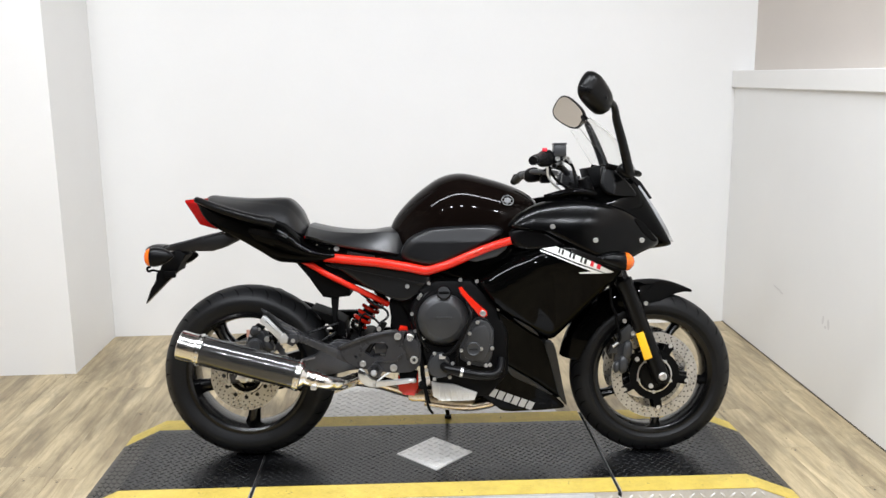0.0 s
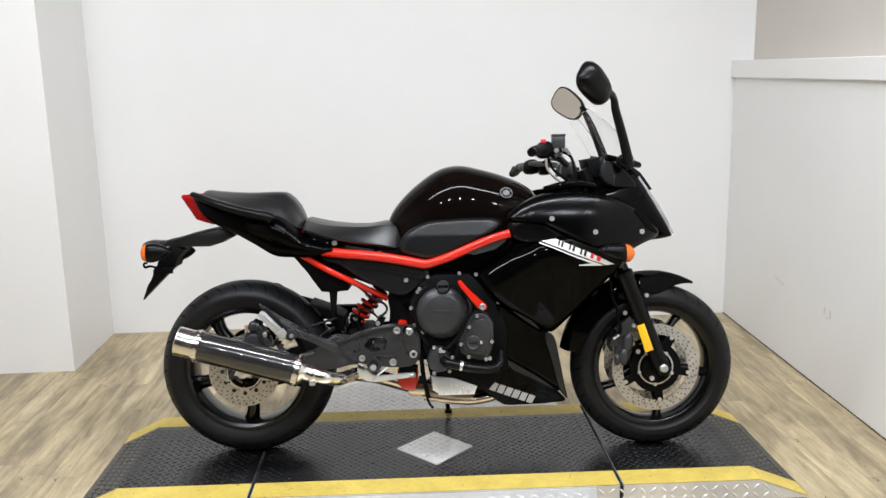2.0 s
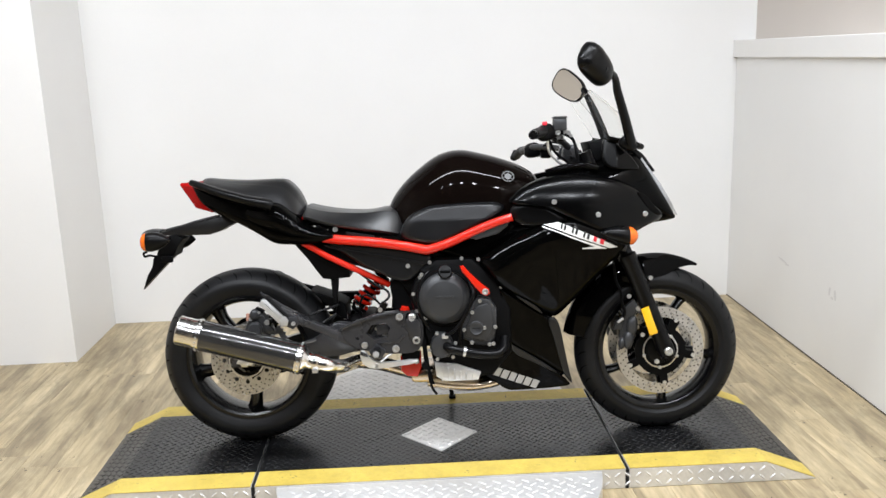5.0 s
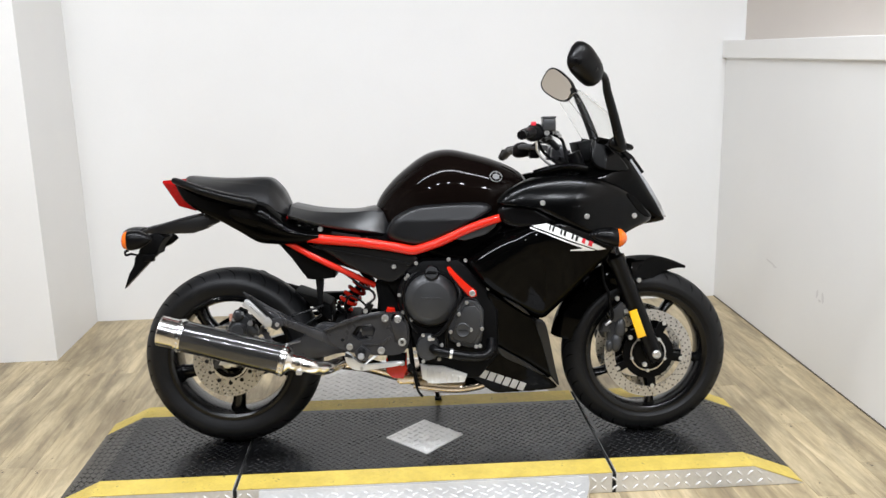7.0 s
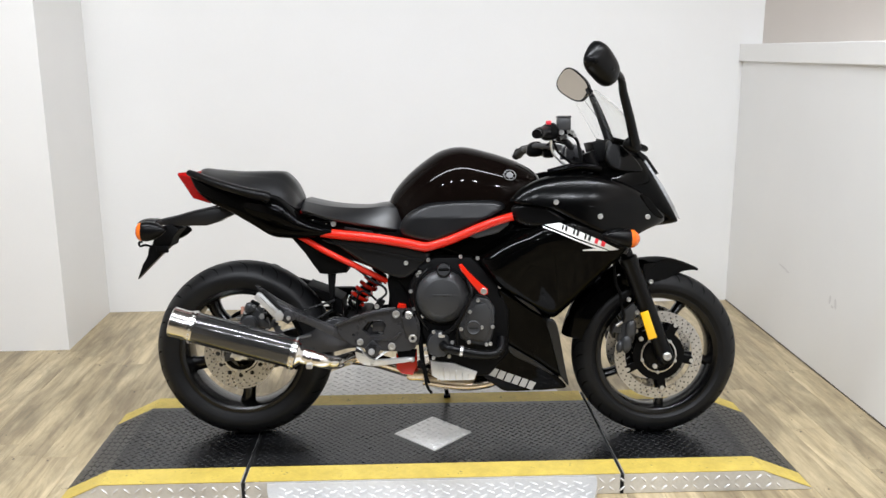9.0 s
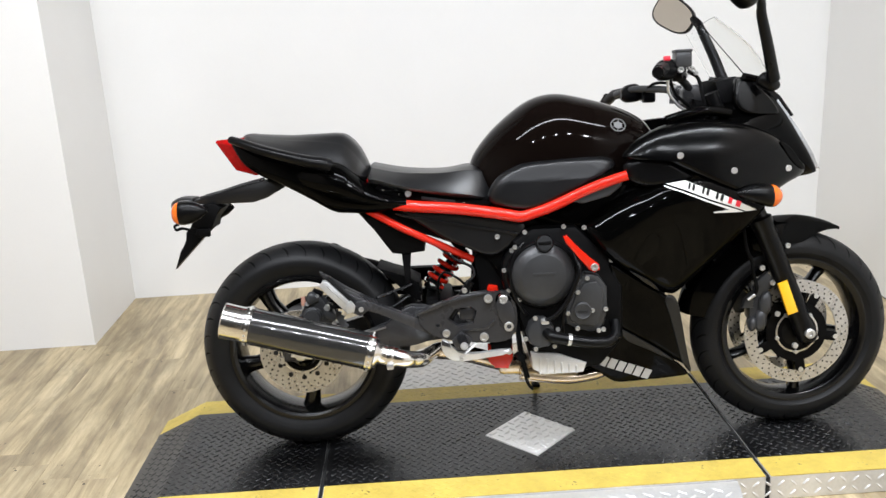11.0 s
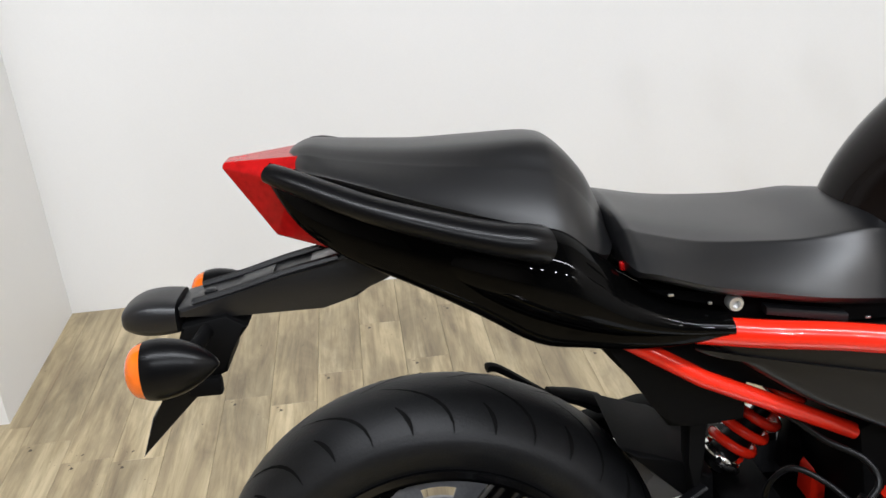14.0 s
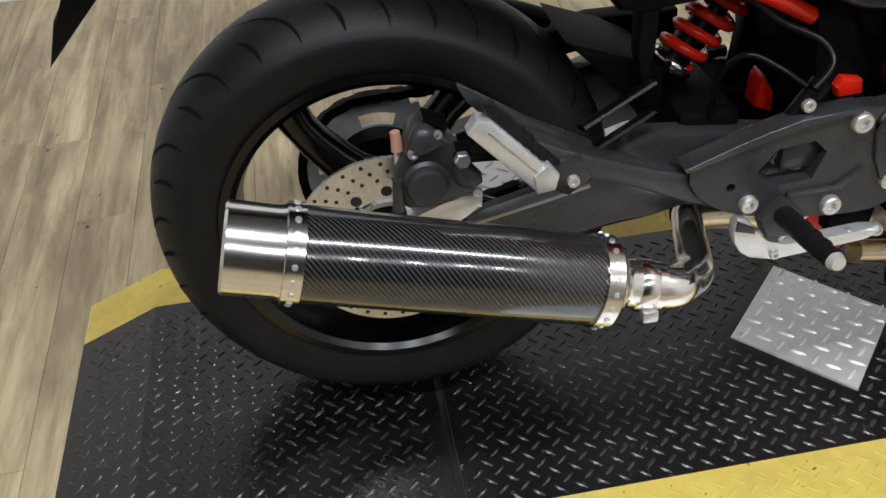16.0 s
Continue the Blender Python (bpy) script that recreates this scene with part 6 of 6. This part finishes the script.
part("reservoir_cap", box((1.060, -0.151, 1.091), (1.105, -0.105, 1.098), 0.002), M_CASE, res)
for x, y, z, r in ((1.075, -0.135, 1.045, 0.009), (1.10, -0.13, 1.05, 0.007), (1.112, -0.115, 1.045, 0.008), (1.09, -0.125, 1.03, 0.008), (1.12, -0.12, 1.035, 0.006)):
    bolt(x, y, z, r, bar, tall=0.012)
for y in (-0.045, 0.055):
    riser = part("bar_clamp", plate([(1.098, 0.955), (1.102, 0.992), (1.118, 1.006), (1.146, 1.004), (1.158, 0.985), (1.155, 0.95)], y - 0.02, y + 0.02, 0.006), M_CAST, BIKE, "grey cast handlebar clamp")
    for x in (1.112, 1.148):
        part("bolt", lathe([(0.0065, 0), (0.0065, 0.007), (0.0045, 0.009), (0, 0.009)], (x, y, 1.002), sides=12), M_ZINC, riser)
part("ignition_switch", lathe([(0.018, 0), (0.018, 0.02), (0.014, 0.024), (0, 0.024)], (1.165, 0.005, 0.965), sides=20), M_CAST, BIKE, "grey ignition switch")
part("top_clamp", plate([(1.125, 0.966), (1.18, 0.955), (1.185, 0.93), (1.13, 0.942)], -0.09, 0.09, 0.008), M_MATTE, BIKE, "dark fork top clamp")
part("bar_riser", box((1.11, -0.06, 0.955), (1.155, 0.06, 0.998), 0.008), M_CAST, BIKE)
part("brake_line", tube([(1.10, -0.115, 1.04), (1.128, -0.12, 1.02), (1.14, -0.13, 0.96), (1.155, -0.135, 0.90)], 0.005, 8), M_MATTE, BIKE)
part("throttle_cable", tube([(1.04, -0.145, 1.02), (1.045, -0.135, 0.985), (1.07, -0.12, 0.955), (1.10, -0.10, 0.935)], 0.004, 8), M_BRUSH, BIKE)
part("throttle_cable", tube([(1.045, -0.14, 1.025), (1.065, -0.12, 0.985), (1.10, -0.10, 0.955), (1.14, -0.08, 0.93)], 0.0045, 8), M_MATTE, BIKE)
part("clutch_cable", tube([(1.06, 0.23, 0.985), (1.08, 0.18, 1.015), (1.12, 0.10, 1.008), (1.16, -0.02, 0.95)], 0.0045, 8), M_MATTE, BIKE)

# front fork, caliper, fender
for side in (-1, 1):
    f0, f1 = Vector((1.441, side * 0.098, 0.292)), Vector((1.306, side * 0.098, 0.632))
    d = (f1 - f0).normalized()
    leg = part("fork_leg", lathe([(0.02, -0.028), (0.027, -0.02), (0.029, 0.02), (0.027, 0.05), (0.0285, 0.12), (0.0285, 0.335), (0.031, 0.342), (0.031, 0.362), (0.024, 0.366), (0.0215, 0.37), (0.0215, 0.74)], f0, turn=axis_turn(d), sides=28), M_SATIN, BIKE, "black front fork leg")
    part("axle_bolt", lathe([(0.014, 0), (0.014, 0.010), (0.011, 0.013), (0.006, 0.013), (0.006, 0.006), (0, 0.006)], (1.441, side * 0.124, 0.297), turn=axis_turn((0, side, 0)), sides=16), M_ZINC, leg)
    ya, yb = sorted((side * 0.098, side * 0.05))
    cal = part("front_caliper", plate([(1.285, 0.30), (1.272, 0.345), (1.282, 0.41), (1.305, 0.432), (1.335, 0.425), (1.348, 0.38), (1.345, 0.34), (1.318, 0.30)], ya, yb, 0.008, True), M_CASE, BIKE, "dark grey front brake caliper")
    for px, pz, tall in ((1.322, 0.385, 0.036), (1.308, 0.335, 0.034), (1.285, 0.325, 0.022)):
        part("caliper_piston", loft(refine([(px - tall * 0.45, pz - tall * 0.5, pz + tall * 0.35, 0.008, 2.5, side * 0.104), (px - tall * 0.2, pz - tall * 0.9, pz + tall * 0.8, 0.016, 2.6, side * 0.104), (px + tall * 0.25, pz - tall * 0.8, pz + tall * 0.95, 0.015, 2.6, side * 0.104), (px + tall * 0.5, pz - tall * 0.3, pz + tall * 0.6, 0.006, 2.5, side * 0.104)], 3), 18), M_CASE, cal)
    part("caliper_lug", plate([(1.288, 0.405), (1.30, 0.45), (1.33, 0.475), (1.345, 0.455), (1.33, 0.41)], *sorted((side * 0.104, side * 0.082)), 0.004), M_CASE, cal)
    part("caliper_lug", plate([(1.258, 0.372), (1.268, 0.40), (1.29, 0.41), (1.29, 0.372)], *sorted((side * 0.104, side * 0.082)), 0.004), M_CASE, cal)
    part("pad_pin", tube([(1.272, side * 0.108, 0.398), (1.292, side * 0.108, 0.412)], 0.005, 10, curve=False), M_ZINC, cal)
    for x, z in ((1.343, 0.443), (1.358, 0.352), (1.313, 0.487)):
        bolt(x, side * 0.102, z, 0.008, cal, out=side)
    part("brake_line", tube([(1.285, side * 0.106, 0.40), (1.297, side * 0.108, 0.43), (1.288, side * 0.108, 0.47), (1.282, side * 0.108, 0.51), (1.268, side * 0.106, 0.545), (1.262, side * 0.10, 0.60)], 0.005, 8), M_MATTE, cal)
    part("fork_bolt", lathe([(0.008, 0), (0.008, 0.008), (0, 0.009)], (1.402, side * 0.118, 0.262), turn=axis_turn((0, side, 0)), sides=12), M_ZINC, leg)
part("fork_reflector", plate([(1.346, 0.446), (1.372, 0.455), (1.404, 0.364), (1.376, 0.354)], -0.138, -0.126, 0.003), M_YELREF, BIKE, "amber fork reflector")
part("lower_clamp", plate([(1.25, 0.70), (1.31, 0.675), (1.30, 0.64), (1.24, 0.665)], -0.125, 0.125, 0.008), M_CAST, BIKE)
bm = bmesh.new()
rows = []
prof = ((-0.076, -0.054), (-0.073, -0.030), (-0.060, -0.009), (-0.03, 0.0), (0, 0.003), (0.03, 0.0), (0.060, -0.009), (0.073, -0.030), (0.076, -0.054))
for k in range(41):
    t = k / 40
    a = radians(63 + 106 * t)
    taper = min(1, 0.12 + 2.6 * t) if t < 0.34 else 1 if t < 0.85 else 1 - 0.25 * (t - 0.85) / 0.15
    deep = 0.15 + 1.15 * min(1, t / 0.2) ** 1.3 - 0.35 * max(0, t - 0.5)
    row = []
    for y, h in prof:
        r = 0.326 + h * deep + 0.004 * math.sin(math.pi * t)
        row.append(bm.verts.new((WB + r * math.cos(a), y * taper, RF + r * math.sin(a))))
    rows.append(row)
for a, b in zip(rows, rows[1:]):
    for k in range(len(prof) - 1):
        bm.faces.new((a[k], a[k + 1], b[k + 1], b[k]))
bmesh.ops.recalc_face_normals(bm, faces=bm.faces)
bmesh.ops.solidify(bm, geom=list(bm.faces), thickness=0.004)
fender = part("front_fender", bm, M_GLOSS, BIKE, "gloss black front fender")
part("fender_stay", plate([(1.29, 0.60), (1.39, 0.56), (1.41, 0.53), (1.39, 0.52), (1.34, 0.53), (1.28, 0.52)], -0.085, -0.072, 0.005, True), M_GLOSS, fender)
part("fender_stay", plate([(1.29, 0.60), (1.39, 0.56), (1.41, 0.53), (1.39, 0.52), (1.34, 0.53), (1.28, 0.52)], 0.072, 0.085, 0.005, True), M_GLOSS, fender)
bolt(1.39, -0.086, 0.545, 0.008, fender)

# front turn signals
for side in (-1, 1):
    pod = part("front_turn_signal", loft(refine([(1.195, 0.712, 0.722, 0.006, 2.0, side * 0.235), (1.225, 0.695, 0.735, 0.022, 2.1, side * 0.238), (1.262, 0.682, 0.738, 0.032, 2.2, side * 0.236), (1.285, 0.676, 0.737, 0.034, 2.2, side * 0.23)], 3), 24), M_SATIN, BIKE, "black turn signal pod with an orange lens")
    part("lens", loft(refine([(1.283, 0.6765, 0.7365, 0.0335, 2.2, side * 0.23), (1.298, 0.678, 0.734, 0.031, 2.2, side * 0.228), (1.312, 0.69, 0.722, 0.02, 2.1, side * 0.226), (1.317, 0.70, 0.71, 0.008, 2.0, side * 0.225)], 3), 24), M_ORANGE, pod, "orange plastic lens")

# fasteners on the fairing
for x, z in ((1.046, 0.824), (1.187, 0.778), (1.352, 0.772)):
    bolt(x, cheek_side(x, z) - 0.001, z, 0.0085, BIKE, tall=0.005)
for x, z in ((1.038, 0.184), (0.873, 0.545), (0.869, 0.632), (1.254, 0.653)):
    bolt(x, lower_side(x, z) + 0.02, z, 0.006, BIKE, tall=0.005)


# ---- decals, a hair proud of the paint ----
def decal(name, top, bottom, side, mat, lift=0.0012, label=""):
    """A strip between two edges of equally many points, wrapped on the panel."""
    bm = bmesh.new()
    n = 10
    edges = []
    for line in (top, bottom):
        out = []
        for (x0, z0), (x1, z1) in zip(line, line[1:]):
            out += [(x0 + (x1 - x0) * k / n, z0 + (z1 - z0) * k / n) for k in range(n)]
        edges.append(out + [line[-1]])
    rows = []
    for (x0, z0), (x1, z1) in zip(*edges):
        row = []
        for x, z, up in ((x0, z0, -0.003), (x0, z0, lift), ((x0 + x1) / 2, (z0 + z1) / 2, lift), (x1, z1, lift), (x1, z1, -0.003)):
            row.append(bm.verts.new((x, side(x, z) - up, z)))
        rows.append(row)
    for p, q in zip(rows, rows[1:]):
        for k in range(4):
            bm.faces.new((p[k], p[k + 1], q[k + 1], q[k]))
    return part(name, bm, mat, BIKE, label, smooth=False)


def slanted(name, x, z, w, h, lean, drop, side, mat, lift=0.0016):
    """A slanted block along a line that falls forward."""
    return decal(name, [(x + h * lean, z + h), (x + w + h * lean, z + w * drop + h)], [(x, z), (x + w, z + w * drop)], side, mat, lift)


decal("side_stripe", [(1.012, 0.751), (1.058, 0.759), (1.16, 0.715), (1.253, 0.670)], [(1.018, 0.749), (1.06, 0.733), (1.12, 0.7075), (1.224, 0.668)], lower_side, M_WHITE, label="white slanted stripe")
decal("side_stripe", [(1.006, 0.748), (1.06, 0.7275), (1.12, 0.7025), (1.216, 0.668)], [(1.008, 0.743), (1.05, 0.7275), (1.104, 0.704), (1.176, 0.675)], lower_side, M_WHITE, label="thin white slanted stripe")
decal("side_stripe", [(1.132, 0.672), (1.178, 0.676), (1.214, 0.669)], [(1.134, 0.669), (1.178, 0.668), (1.214, 0.667)], lower_side, M_WHITE, label="thin white slanted stripe")
for x, z, w, mark in ((1.063, 0.7425, 0.016, M_HOLE), (1.098, 0.7285, 0.018, M_HOLE), (1.134, 0.7125, 0.02, M_HOLE), (1.168, 0.699, 0.034, M_DRED)):
    for k, share in ((0, 0.30), (0.62, 0.38)):
        slanted("model_mark", x + w * k, z - 0.004 - 0.43 * w * k, w * share, 0.0155, 0.25, -0.43, lower_side, mark, 0.0022)
for k in range(6):
    slanted("maker_mark", 0.841 + k * 0.026, 0.235 - k * 0.0113, 0.0215, 0.0265, 0.5, -0.43, lambda x, z: belly_side(x, z) + 0.003, M_SILVER)

part("tyre_hugger", tube([(0.165, 0.085, 0.535), (0.185, 0.09, 0.527), (0.21, 0.10, 0.515), (0.24, 0.105, 0.50)], (0.006, 0.012), 10, flat=2.0), M_MATTE, BIKE, "black plastic chain guard tip")
part("guard_tip", tube([(0.080, 0.08, 0.583), (0.100, 0.083, 0.577), (0.165, 0.085, 0.530)], (0.006, 0.005), 8, flat=1.6), M_MATTE, BIKE)

# ---- floor boards, each its own piece ----
PW, PL = 0.1235, 0.92
rnd = random.Random(4)
x = -0.600 - PW * 25 + PW / 2
shared = {}
while x < RIGHT + 0.1:
    y = BACK - rnd.uniform(0.15, PL)
    edges = [BACK]
    while y > NEAR:
        edges.append(y)
        y -= PL
    edges.append(NEAR)
    for y1, y0 in zip(edges, edges[1:]):
        if x + PW / 2 < LEFT - 0.02:
            if y0 > JOG:
                continue
            y1 = min(y1, JOG + 0.05)
        wide = PW
        key = (round(y1 - y0, 3), round(wide, 3))
        if key not in shared:
            bm = box((-PW / 2 + 0.0003, -(y1 - y0) / 2 + 0.0003, -0.010), (-PW / 2 + wide - 0.0003, (y1 - y0) / 2 - 0.0003, 0.0), 0.0006, 1)
            ob = part("plank", bm, M_PLANK, floor, smooth=False)
            shared[key] = ob.data
        else:
            ob = new("plank", shared[key])
            ob.parent = floor
        ob.location = (x, (y0 + y1) / 2, 0)
    x += PW
